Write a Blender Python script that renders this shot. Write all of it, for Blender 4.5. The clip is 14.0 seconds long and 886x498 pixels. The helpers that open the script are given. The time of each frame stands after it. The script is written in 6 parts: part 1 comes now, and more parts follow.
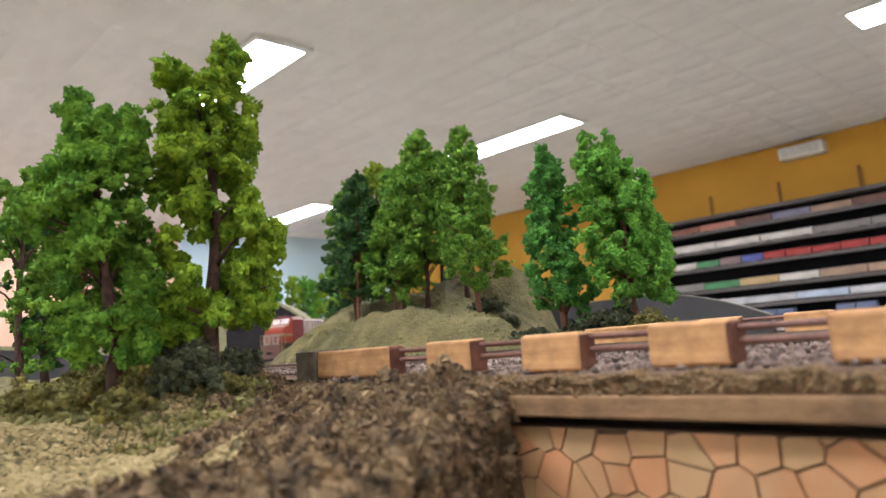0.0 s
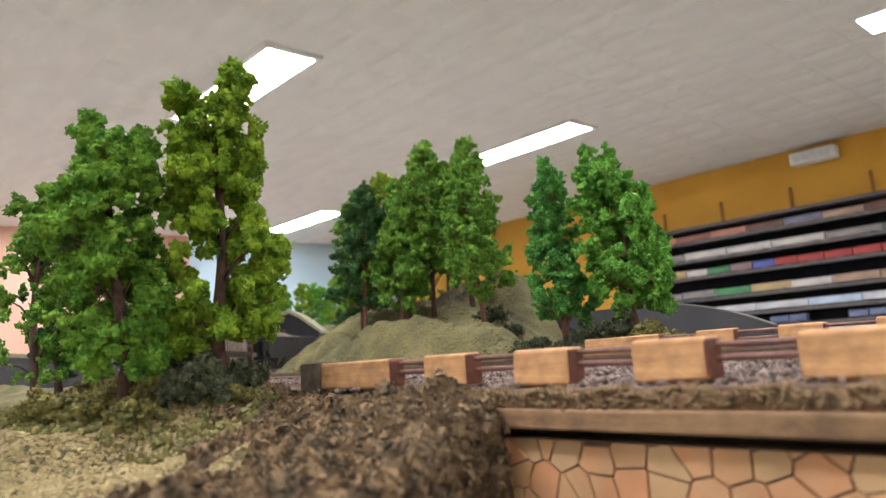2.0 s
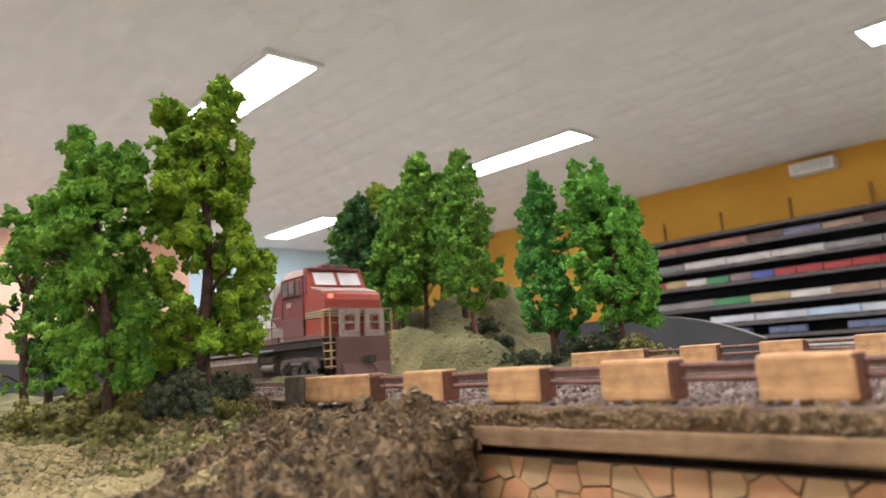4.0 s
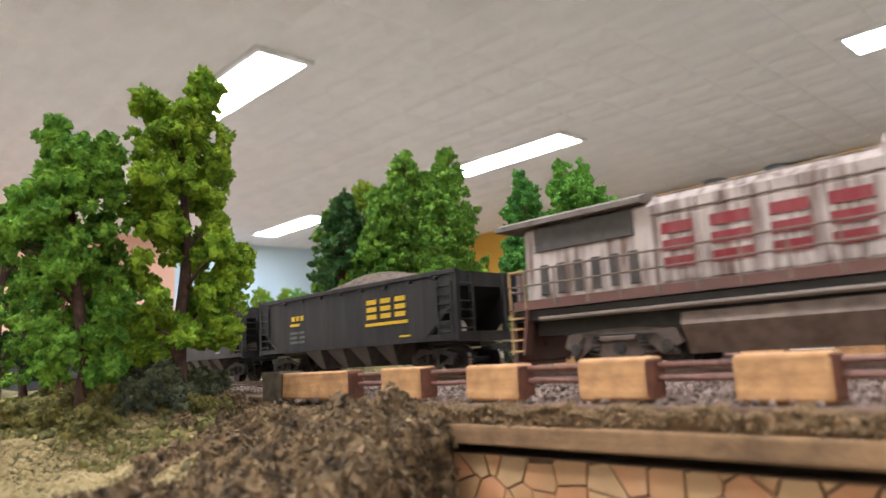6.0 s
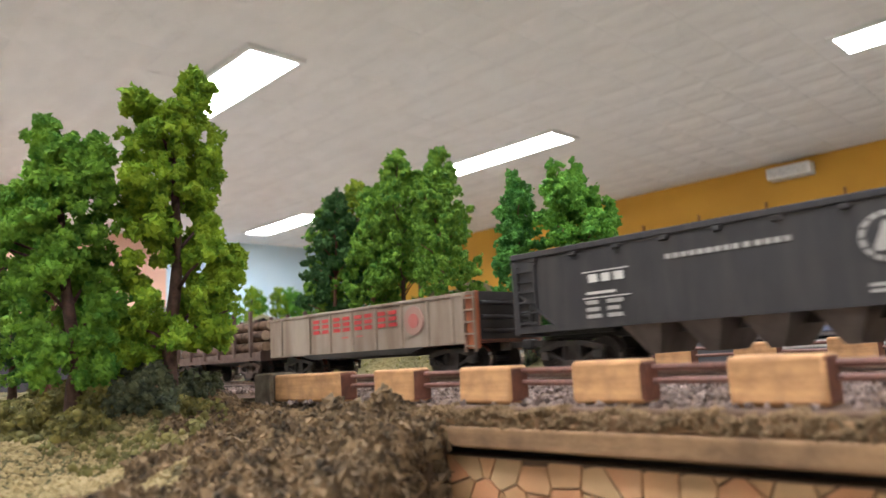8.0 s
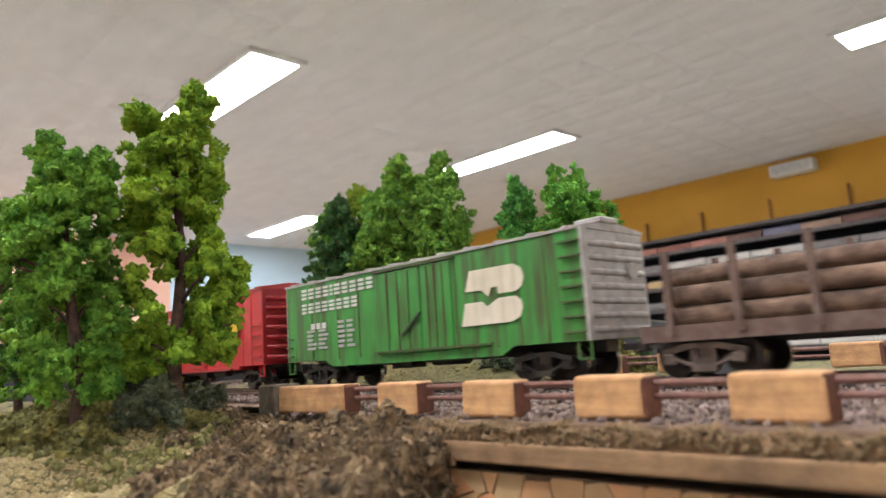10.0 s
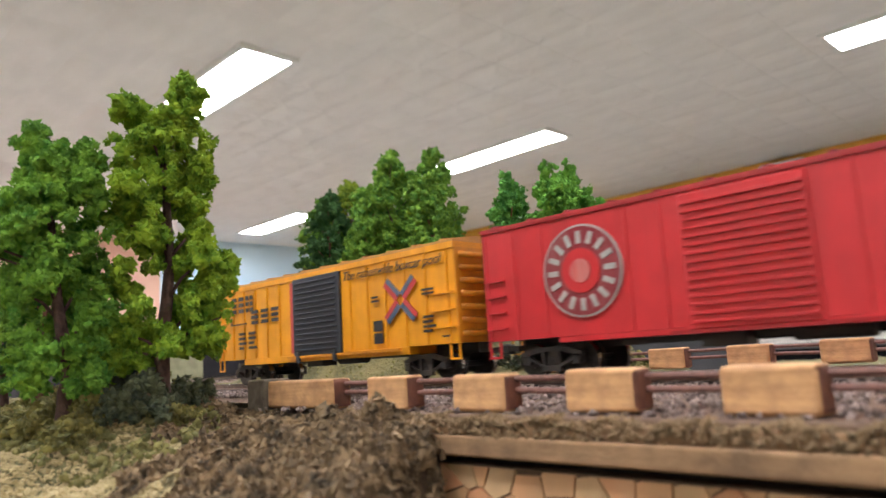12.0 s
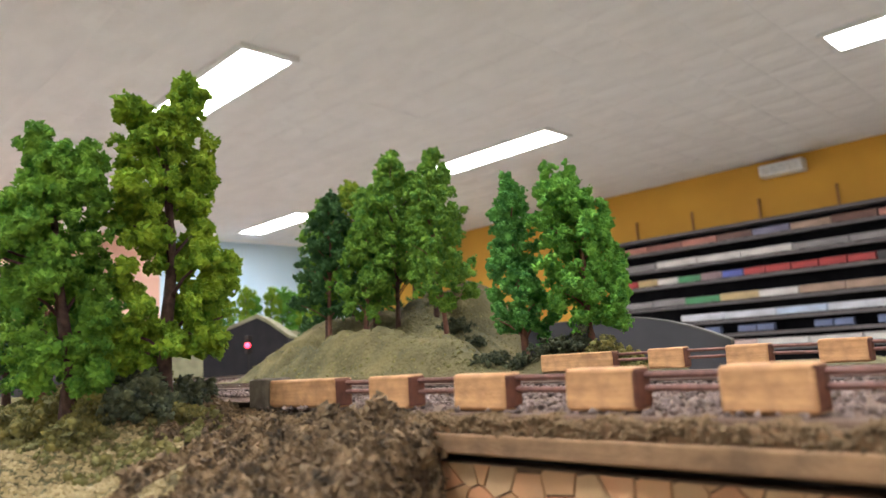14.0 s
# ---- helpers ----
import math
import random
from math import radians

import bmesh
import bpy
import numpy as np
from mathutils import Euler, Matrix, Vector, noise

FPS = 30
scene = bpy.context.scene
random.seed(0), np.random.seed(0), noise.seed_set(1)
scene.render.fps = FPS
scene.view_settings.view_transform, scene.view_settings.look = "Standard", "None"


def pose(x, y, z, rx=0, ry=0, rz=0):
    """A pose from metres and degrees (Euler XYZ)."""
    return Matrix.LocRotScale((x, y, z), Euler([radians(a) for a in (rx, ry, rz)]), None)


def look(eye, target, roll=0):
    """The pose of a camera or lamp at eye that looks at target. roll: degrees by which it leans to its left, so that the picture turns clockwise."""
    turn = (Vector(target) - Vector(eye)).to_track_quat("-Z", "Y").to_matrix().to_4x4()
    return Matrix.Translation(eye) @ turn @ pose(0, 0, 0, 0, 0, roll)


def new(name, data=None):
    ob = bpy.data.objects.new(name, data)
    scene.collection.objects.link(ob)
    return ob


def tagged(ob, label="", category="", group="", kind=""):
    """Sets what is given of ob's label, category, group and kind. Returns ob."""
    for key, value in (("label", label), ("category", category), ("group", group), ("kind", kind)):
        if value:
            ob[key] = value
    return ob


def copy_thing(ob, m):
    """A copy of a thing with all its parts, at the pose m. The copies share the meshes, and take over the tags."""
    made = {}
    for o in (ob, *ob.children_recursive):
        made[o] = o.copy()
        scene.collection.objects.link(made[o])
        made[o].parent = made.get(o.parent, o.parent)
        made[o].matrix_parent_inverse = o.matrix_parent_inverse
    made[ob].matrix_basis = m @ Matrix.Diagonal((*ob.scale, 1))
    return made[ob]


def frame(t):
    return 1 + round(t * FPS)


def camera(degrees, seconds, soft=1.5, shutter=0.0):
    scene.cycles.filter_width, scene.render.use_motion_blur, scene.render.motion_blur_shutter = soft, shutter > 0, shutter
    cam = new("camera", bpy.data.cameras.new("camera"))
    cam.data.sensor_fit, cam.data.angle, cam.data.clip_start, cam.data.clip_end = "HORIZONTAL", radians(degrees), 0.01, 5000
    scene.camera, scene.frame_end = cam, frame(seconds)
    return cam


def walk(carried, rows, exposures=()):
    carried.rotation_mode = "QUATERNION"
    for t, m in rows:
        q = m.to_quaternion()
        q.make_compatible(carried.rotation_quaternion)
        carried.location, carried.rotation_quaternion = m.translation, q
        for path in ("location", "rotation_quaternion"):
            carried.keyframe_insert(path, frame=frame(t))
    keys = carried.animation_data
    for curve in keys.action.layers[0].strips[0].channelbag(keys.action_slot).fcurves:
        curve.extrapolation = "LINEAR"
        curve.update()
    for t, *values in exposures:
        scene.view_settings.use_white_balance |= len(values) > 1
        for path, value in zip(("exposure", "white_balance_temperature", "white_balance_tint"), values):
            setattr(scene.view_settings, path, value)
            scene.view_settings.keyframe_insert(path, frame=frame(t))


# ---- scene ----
cam = camera(64.39, 14.0, soft=1.4, shutter=0.3)
cam.data.dof.use_dof = True
cam.data.dof.focus_distance = 0.29
cam.data.dof.aperture_fstop = 22.0
walk(cam, [
    (0, look((-0.01435, -0.19995, 0.00331), (-0.73047, 0.48469, 0.13913), -4.265)),
    (0.5, look((-0.01030, -0.20086, 0.00590), (-0.72985, 0.48014, 0.14189), -4.214)),
    (1, look((-0.01032, -0.20202, 0.00502), (-0.73205, 0.47627, 0.14298), -4.283)),
    (1.5, look((-0.00860, -0.20217, 0.00550), (-0.73182, 0.47385, 0.14676), -4.191)),
    (2, look((-0.00632, -0.20242, 0.00503), (-0.73072, 0.47155, 0.15003), -4.220)),
    (2.5, look((-0.00344, -0.20226, 0.00685), (-0.72844, 0.47048, 0.15448), -4.144)),
    (3, look((-0.00052, -0.20168, 0.00694), (-0.72593, 0.46989, 0.15786), -4.017)),
    (5.5, look((0.00077, -0.19882, 0.00659), (-0.71402, 0.48269, 0.16344), -3.232)),
    (6, look((0.00029, -0.19784, 0.00599), (-0.71095, 0.48782, 0.16096), -3.076)),
    (6.5, look((-0.00006, -0.19762, 0.00570), (-0.70777, 0.49196, 0.15942), -2.982)),
    (7, look((-0.00017, -0.19757, 0.00548), (-0.70547, 0.49457, 0.15877), -2.906)),
    (7.5, look((-0.00043, -0.19746, 0.00593), (-0.70446, 0.49621, 0.15814), -3.025)),
    (8, look((-0.00037, -0.19731, 0.00685), (-0.70485, 0.49591, 0.15901), -3.234)),
    (10.5, look((0.00119, -0.19802, 0.01040), (-0.70537, 0.49310, 0.16245), -3.837)),
    (11, look((-0.00011, -0.19686, 0.00971), (-0.70392, 0.49726, 0.16092), -3.794)),
    (11.5, look((0.00016, -0.19694, 0.00920), (-0.70104, 0.50015, 0.15883), -3.624)),
    (12, look((-0.00008, -0.19684, 0.00912), (-0.69939, 0.50225, 0.15823), -3.588)),
    (12.5, look((0.00000, -0.19693, 0.00905), (-0.69933, 0.50223, 0.15777), -3.548)),
    (13, look((0.00025, -0.19702, 0.00941), (-0.69923, 0.50201, 0.15805), -3.596)),
    (13.5, look((0.00041, -0.19725, 0.00980), (-0.69953, 0.50139, 0.15807), -3.749)),
    (14, look((0.00065, -0.19798, 0.00901), (-0.69839, 0.50145, 0.15783), -3.597)),])

# ---- light: the room's fluorescent troffers, two rows of them added out of view ----
scene.view_settings.exposure = 0.0
world = bpy.data.worlds.new("room_air")
world.use_nodes = True
world.node_tree.nodes["Background"].inputs[0].default_value = (0.9, 0.95, 1.0, 1)
world.node_tree.nodes["Background"].inputs[1].default_value = 0.006
scene.world = world
LAMP = 38.2

# ---- materials ----


def mat(name, c1, c2=None, rough=0.6, metal=0.0, scale=300.0, fine=1500.0, bump=0.3, dist=0.0004,
        grime=None, gscale=60.0, gamount=0.5, streak=False, island=0.0, spec=0.5, grain=None):
    """Procedural surface: two tones at one scale, grime at a second, fine relief."""
    m = bpy.data.materials.new(name)
    m.use_nodes = True
    nt = m.node_tree
    b = nt.nodes["Principled BSDF"]
    b.inputs["Roughness"].default_value = rough
    b.inputs["Metallic"].default_value = metal
    b.inputs["Specular IOR Level"].default_value = spec
    tc = nt.nodes.new("ShaderNodeTexCoord")
    c2 = c2 or tuple(x * 0.75 for x in c1)

    def noise_at(s, detail=4.0, stretch=None):
        n = nt.nodes.new("ShaderNodeTexNoise")
        n.inputs["Scale"].default_value = s
        n.inputs["Detail"].default_value = detail
        if stretch:
            mp = nt.nodes.new("ShaderNodeMapping")
            mp.inputs["Scale"].default_value = stretch
            nt.links.new(tc.outputs["Object"], mp.inputs["Vector"])
            nt.links.new(mp.outputs["Vector"], n.inputs["Vector"])
        else:
            nt.links.new(tc.outputs["Object"], n.inputs["Vector"])
        return n.outputs["Fac"]

    def ramp(fac, lo, hi):
        r = nt.nodes.new("ShaderNodeMapRange")
        r.inputs["From Min"].default_value, r.inputs["From Max"].default_value = lo, hi
        nt.links.new(fac, r.inputs["Value"])
        return r.outputs["Result"]

    def mix(fac, a, c):
        x = nt.nodes.new("ShaderNodeMix")
        x.data_type = "RGBA"
        nt.links.new(fac, x.inputs["Factor"])
        for sock, val in ((x.inputs["A"], a), (x.inputs["B"], c)):
            if isinstance(val, tuple):
                sock.default_value = (*val, 1)
            else:
                nt.links.new(val, sock)
        return x.outputs["Result"]

    fac = ramp(noise_at(scale, 4.0, grain), 0.35, 0.65)
    if island:
        g = nt.nodes.new("ShaderNodeNewGeometry")
        a = nt.nodes.new("ShaderNodeMath")
        a.operation = "MULTIPLY_ADD"
        nt.links.new(g.outputs["Random Per Island"], a.inputs[0])
        a.inputs[1].default_value = island
        s = nt.nodes.new("ShaderNodeMath")
        s.operation = "MULTIPLY"
        nt.links.new(fac, s.inputs[0])
        s.inputs[1].default_value = 1.0 - island
        nt.links.new(s.outputs[0], a.inputs[2])
        fac = a.outputs[0]
    col = mix(fac, c1, c2)
    if grime:
        gf = noise_at(gscale, 6.0, (1.0, 1.0, 0.12) if streak else None)
        gm = nt.nodes.new("ShaderNodeMath")
        gm.operation = "MULTIPLY"
        gm.inputs[1].default_value = gamount
        gm.use_clamp = True
        nt.links.new(ramp(gf, 0.42, 0.68), gm.inputs[0])
        col = mix(gm.outputs[0], col, grime)
    nt.links.new(col, b.inputs["Base Color"])
    if bump:
        bp = nt.nodes.new("ShaderNodeBump")
        bp.inputs["Strength"].default_value = bump
        bp.inputs["Distance"].default_value = dist
        nt.links.new(noise_at(fine, 6.0), bp.inputs["Height"])
        nt.links.new(bp.outputs["Normal"], b.inputs["Normal"])
    return m


def glow(name, color, strength):
    m = bpy.data.materials.new(name)
    m.use_nodes = True
    b = m.node_tree.nodes["Principled BSDF"]
    b.inputs["Base Color"].default_value = (*color, 1)
    b.inputs["Emission Color"].default_value = (*color, 1)
    b.inputs["Emission Strength"].default_value = strength
    return m


# Two stretched tones put the tiles' wavy shading into the ceiling colour.
M_CEIL = mat("ceiling_tile", (0.77, 0.755, 0.745), (0.72, 0.705, 0.695), 0.9, grain=(1.0, 2.6, 1.0), scale=3.2, fine=9, bump=0.6, dist=0.016)
M_YELLOW = mat("yellow_paint", (0.62, 0.33, 0.035), (0.56, 0.29, 0.03), 0.7, scale=2, fine=90, bump=0.1, dist=0.002)
M_BLUE = mat("pale_blue_paint", (0.50, 0.68, 0.82), (0.56, 0.72, 0.84), 0.7, scale=1, fine=90, bump=0.1, dist=0.002)
M_PINK = mat("pale_pink_paint", (0.76, 0.44, 0.33), (0.80, 0.50, 0.38), 0.7, scale=1, fine=90, bump=0.1, dist=0.002)
M_WALL = mat("cream_paint", (0.66, 0.60, 0.48), (0.62, 0.56, 0.44), 0.7, scale=1, fine=90, bump=0.1, dist=0.002)
M_FLOOR = mat("pale_vinyl", (0.46, 0.43, 0.39), (0.38, 0.36, 0.33), 0.5, scale=4, fine=300, bump=0.4, dist=0.003)
M_LAMP = glow("troffer_glow", (0.93, 0.955, 1.0), LAMP)
M_WHITE_METAL = mat("white_enamel", (0.75, 0.75, 0.74), (0.68, 0.68, 0.67), 0.4, scale=10, bump=0)
M_BLACK_SHELF = mat("black_shelf_board", (0.008, 0.008, 0.010), (0.012, 0.012, 0.014), 0.9, scale=10, bump=0, spec=0.1)
M_GREYEDGE = mat("grey_shelf_lip", (0.11, 0.098, 0.10), (0.14, 0.125, 0.128), 0.6, scale=8, bump=0)
M_BROWNPOST = mat("brown_stained_post", (0.32, 0.16, 0.035), (0.26, 0.12, 0.025), 0.6, scale=30, bump=0)
M_WOOD = mat("block_wood", (0.70, 0.395, 0.185), (0.44, 0.220, 0.092), 0.75, scale=420, fine=900, bump=0.5, dist=0.0003,
             grime=(0.22, 0.11, 0.055), gscale=200, gamount=0.5, grain=(0.07, 0.6, 1.0))
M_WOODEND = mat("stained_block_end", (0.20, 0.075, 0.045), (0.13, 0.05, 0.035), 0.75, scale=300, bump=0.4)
M_PLANK = mat("edge_plank_wood", (0.42, 0.25, 0.130), (0.23, 0.13, 0.064), 0.8, grain=(0.05, 1.0, 1.0), scale=420, fine=1200, bump=0.6, dist=0.0003,
              grime=(0.10, 0.06, 0.035), gscale=150, gamount=0.6)
M_DARKWOOD = mat("dark_post_wood", (0.19, 0.155, 0.115), (0.11, 0.085, 0.06), 0.85, scale=300)
M_ROD = mat("rusty_rod", (0.24, 0.105, 0.080), (0.15, 0.068, 0.053), 0.6, scale=600, bump=0.3, dist=0.0002)
M_RAIL = mat("rail_steel", (0.30, 0.22, 0.19), (0.22, 0.15, 0.13), 0.35, 0.8, scale=400, bump=0.1, dist=0.0001)
M_RAILTOP = mat("polished_rail_head", (0.62, 0.60, 0.58), (0.5, 0.48, 0.46), 0.22, 1.0, scale=300, bump=0)
M_TIE = mat("tie_plastic", (0.07, 0.045, 0.035), (0.045, 0.03, 0.025), 0.8, scale=800)
M_BALLAST = mat("ballast_grains", (0.38, 0.285, 0.25), (0.065, 0.043, 0.036), 0.9, scale=200, island=0.8, bump=0)
M_DECK = mat("deck_board", (0.20, 0.125, 0.085), (0.13, 0.08, 0.055), 0.9, scale=200)
M_BLACK = mat("gap_shade_signal_black", (0.012, 0.010, 0.010), (0.02, 0.016, 0.014), 0.9, scale=100)
M_JOINT = mat("stone_joint", (0.15, 0.085, 0.045), (0.10, 0.058, 0.03), 0.9, scale=300)
# Near-black second tone of the brown foam imitates crevice shadow between clumps.
M_FOAMBROWN = mat("brown_turf_foam", (0.31, 0.205, 0.110), (0.022, 0.015, 0.008), 0.95, scale=240, island=0.25, bump=0.4)
M_FOAMOLIVE = mat("olive_turf_foam", (0.25, 0.215, 0.070), (0.10, 0.10, 0.035), 0.95, scale=90, island=0.5, bump=0.4)
M_FOAMGOLD = mat("gold_turf_foam", (0.45, 0.35, 0.185), (0.28, 0.215, 0.105), 0.95, scale=60, island=0.35, bump=0.4)
M_BUSHDARK = mat("dark_bush_foam", (0.110, 0.120, 0.055), (0.012, 0.022, 0.014), 0.95, scale=230, island=0.45, bump=0.4)
M_BUSHOLIVE = mat("olive_bush_foam", (0.27, 0.230, 0.060), (0.062, 0.066, 0.020), 0.95, scale=210, island=0.45, bump=0.4)
M_BARK = mat("bark", (0.12, 0.062, 0.048), (0.065, 0.034, 0.028), 0.85, scale=500, fine=1500, bump=0.8, dist=0.0006)
M_BARKRED = mat("red_bark", (0.24, 0.105, 0.07), (0.15, 0.065, 0.045), 0.8, scale=400, fine=1500, bump=0.6)
LEAF = {k: mat("leaf_" + k, a, b, 0.85, scale=170, island=0.32, bump=0, spec=0.2) for k, a, b in (
    ("mid", (0.038, 0.140, 0.023), (0.225, 0.385, 0.048)), ("lime", (0.072, 0.180, 0.014), (0.325, 0.465, 0.038)), ("deep", (0.020, 0.070, 0.026), (0.070, 0.150, 0.040)),
    ("leafy", (0.048, 0.160, 0.022), (0.235, 0.425, 0.050)), ("bright", (0.040, 0.170, 0.027), (0.225, 0.490, 0.070)), ("cool", (0.032, 0.145, 0.034), (0.155, 0.395, 0.076)), ("gold", (0.070, 0.150, 0.014), (0.330, 0.400, 0.040)))}
M_PORTAL = mat("dark_portal_plaster", (0.012, 0.010, 0.014), (0.020, 0.017, 0.022), 0.9, scale=40)
M_GREYBOARD = mat("grey_hardboard", (0.060, 0.058, 0.066), (0.075, 0.072, 0.08), 0.8, scale=20)
M_CREAM = mat("cream_edge", (0.34, 0.32, 0.20), (0.24, 0.23, 0.14), 0.9, scale=60)
M_RED_LIGHT = glow("red_signal_glow", (1.0, 0.02, 0.045), 16.0)
M_HEAD = glow("headlight_glow", (1.0, 0.12, 0.08), 2.5)
M_STRAWBIT = mat("straw_tuft", (0.29, 0.25, 0.105), (0.15, 0.135, 0.05), 0.95, scale=60, island=0.5, bump=0)
M_EDGEFOAM = mat("edge_turf_foam", (0.30, 0.19, 0.10), (0.125, 0.085, 0.042), 0.95, scale=160, island=0.4, bump=0)
M_GREYLIP = mat("grey_lip", (0.16, 0.155, 0.14), (0.12, 0.115, 0.105), 0.8, scale=60)

# ---- mesh helpers ----


def thing(name, label, category, group="", kind=""):
    return tagged(new(name), label, category, group, kind)


def to_mesh(name, bm, material, smooth=False):
    me = bpy.data.meshes.new(name)
    bmesh.ops.recalc_face_normals(bm, faces=bm.faces)
    bm.to_mesh(me)
    bm.free()
    me.materials.append(material)
    if smooth:
        me.polygons.foreach_set("use_smooth", [True] * len(me.polygons))
    return me


def part(name, bm, material, parent=None, label="", smooth=False):
    ob = new(name, to_mesh(name, bm, material, smooth))
    ob.parent = parent
    return tagged(ob, label)


def part_data(name, me, parent, m=None, label=""):
    ob = new(name, me)
    ob.parent = parent
    if m is not None:
        ob.matrix_basis = m
    return tagged(ob, label)


def box(bm, x0, x1, y0, y1, z0, z1, bevel=0.0, seg=1):
    r = bmesh.ops.create_cube(bm, size=1.0, matrix=Matrix.Translation(((x0 + x1) / 2, (y0 + y1) / 2, (z0 + z1) / 2))
                              @ Matrix.Diagonal((x1 - x0, y1 - y0, z1 - z0, 1)))
    if bevel:
        es = list({e for v in r["verts"] for e in v.link_edges})
        bmesh.ops.bevel(bm, geom=es, offset=bevel, segments=seg, affect="EDGES", profile=0.5)
    return bm


def rod(bm, a, b, r, r2=None, seg=8):
    a, b = Vector(a), Vector(b)
    d = b - a
    m = Matrix.Translation((a + b) / 2) @ d.to_track_quat("Z", "Y").to_matrix().to_4x4()
    bmesh.ops.create_cone(bm, cap_ends=True, segments=seg, radius1=r, radius2=r if r2 is None else r2, depth=d.length, matrix=m)
    return bm


def prism(bm, pts, y0, y1):
    """A flat shape in the x-z plane, carried from y0 to y1."""
    a = [bm.verts.new((x, y0, z)) for x, z in pts]
    b = [bm.verts.new((x, y1, z)) for x, z in pts]
    n = len(pts)
    bm.faces.new(a)
    bm.faces.new(b[::-1])
    for i in range(n):
        bm.faces.new((a[i], b[i], b[(i + 1) % n], a[(i + 1) % n]))
    return bm


def prism_x(bm, pts, x0, x1):
    """A flat shape in the y-z plane, carried from x0 to x1."""
    a = [bm.verts.new((x0, y, z)) for y, z in pts]
    b = [bm.verts.new((x1, y, z)) for y, z in pts]
    n = len(pts)
    bm.faces.new(a)
    bm.faces.new(b[::-1])
    for i in range(n):
        bm.faces.new((a[i], b[i], b[(i + 1) % n], a[(i + 1) % n]))
    return bm


def disc(bm, x, z, y, r, t=0.0003, seg=40, squash=1.0):
    pts = [(x + r * squash * math.cos(a * 2 * math.pi / seg), z + r * math.sin(a * 2 * math.pi / seg)) for a in range(seg)]
    return prism(bm, pts, y, y - t)


def B():
    return bmesh.new()


CRUMB_V = np.array([(1, 0, 0), (-1, 0, 0), (0, 1, 0), (0, -1, 0), (0, 0, 1), (0, 0, -1)]) * 1.18
CRUMB_F = np.array([(0, 2, 4), (2, 1, 4), (1, 3, 4), (3, 0, 4), (2, 0, 5), (1, 2, 5), (3, 1, 5), (0, 3, 5)])


CHIP_V = np.array([(1, 1, 1), (-1, -1, 1), (-1, 1, -1), (1, -1, -1)]) * 0.86
CHIP_F = np.array([(0, 1, 3), (0, 2, 1), (0, 3, 2), (1, 2, 3)])


def bits_mesh(name, places, sizes, material, rng, rough=0.3, flat=1.0, smooth=False, form=(CRUMB_V, CRUMB_F)):
    """Many small uneven crumbs in one mesh."""
    places, sizes = np.asarray(places, float), np.asarray(sizes, float)
    n = len(places)
    q = rng.normal(size=(n, 4))
    q /= np.linalg.norm(q, axis=1)[:, None]
    w, x, y, z = q.T
    rot = np.stack([1 - 2 * (y * y + z * z), 2 * (x * y - z * w), 2 * (x * z + y * w), 2 * (x * y + z * w), 1 - 2 * (x * x + z * z),
                    2 * (y * z - x * w), 2 * (x * z - y * w), 2 * (y * z + x * w), 1 - 2 * (x * x + y * y)], 1).reshape(n, 3, 3)
    fv, ff = form
    shape = fv[None] * (1 + rough * rng.uniform(-1, 1, (n, len(fv), 1))) * sizes[:, None, None]
    shape = np.einsum("nij,nkj->nki", rot, shape)
    shape[:, :, 2] *= flat
    v = (shape + places[:, None]).reshape(-1, 3)
    f = (ff[None] + len(fv) * np.arange(n)[:, None, None]).reshape(-1)
    me = bpy.data.meshes.new(name)
    me.vertices.add(len(v))
    me.vertices.foreach_set("co", v.ravel())
    me.loops.add(len(f))
    me.loops.foreach_set("vertex_index", f.astype(np.int32))
    me.polygons.add(len(f) // 3)
    me.polygons.foreach_set("loop_start", np.arange(0, len(f), 3, dtype=np.int32))
    me.polygons.foreach_set("use_smooth", np.full(len(f) // 3, smooth))
    me.update(calc_edges=True)
    me.materials.append(material)
    return me


def ico_template():
    bm = bmesh.new()
    bmesh.ops.create_icosphere(bm, subdivisions=1, radius=1.08)
    v = np.array([x.co[:] for x in bm.verts])
    f = np.array([[x.index for x in p.verts] for p in bm.faces])
    bm.free()
    return v, f


ICO_V, ICO_F = ico_template()


def foam_mesh(name, centres, radii, bits, material, rng, fine=1.0, core=0.86, flat=1.0):
    """Clumps of foam: each a lumpy core with crumbs stuck over its surface, in one mesh."""
    c, r = np.asarray(centres, float), np.asarray(radii, float)
    n = len(c)
    lump = ICO_V[None] * (core * (1 + rng.uniform(-0.34, 0.24, (n, len(ICO_V), 1)))) * r[:, None, None]
    lump[:, :, 2] *= flat
    v = (lump + c[:, None]).reshape(-1, 3)
    f = (ICO_F[None] + len(ICO_V) * np.arange(n)[:, None, None]).reshape(-1, 3)
    cb, rb = np.repeat(c, bits, 0), np.repeat(r, bits)
    d = sphere_dirs(len(cb), rng)
    d[:, 2] *= flat
    me = bits_mesh(name, cb + d * (rb * rng.uniform(0.62, 1.12, len(rb)))[:, None], rb * fine * rng.uniform(0.15, 0.32, len(rb)), material, rng, 0.5, form=(CHIP_V, CHIP_F))
    bm = bmesh.new()
    bm.from_mesh(me)
    core_me = bpy.data.meshes.new("core")
    core_me.from_pydata(v.tolist(), [], f.tolist())
    core_me.polygons.foreach_set("use_smooth", [True] * len(f))
    bm.from_mesh(core_me)
    bm.to_mesh(me)
    bm.free()
    bpy.data.meshes.remove(core_me)
    return me


def sphere_dirs(n, rng):
    d = rng.normal(size=(n, 3))
    return d / np.linalg.norm(d, axis=1)[:, None]


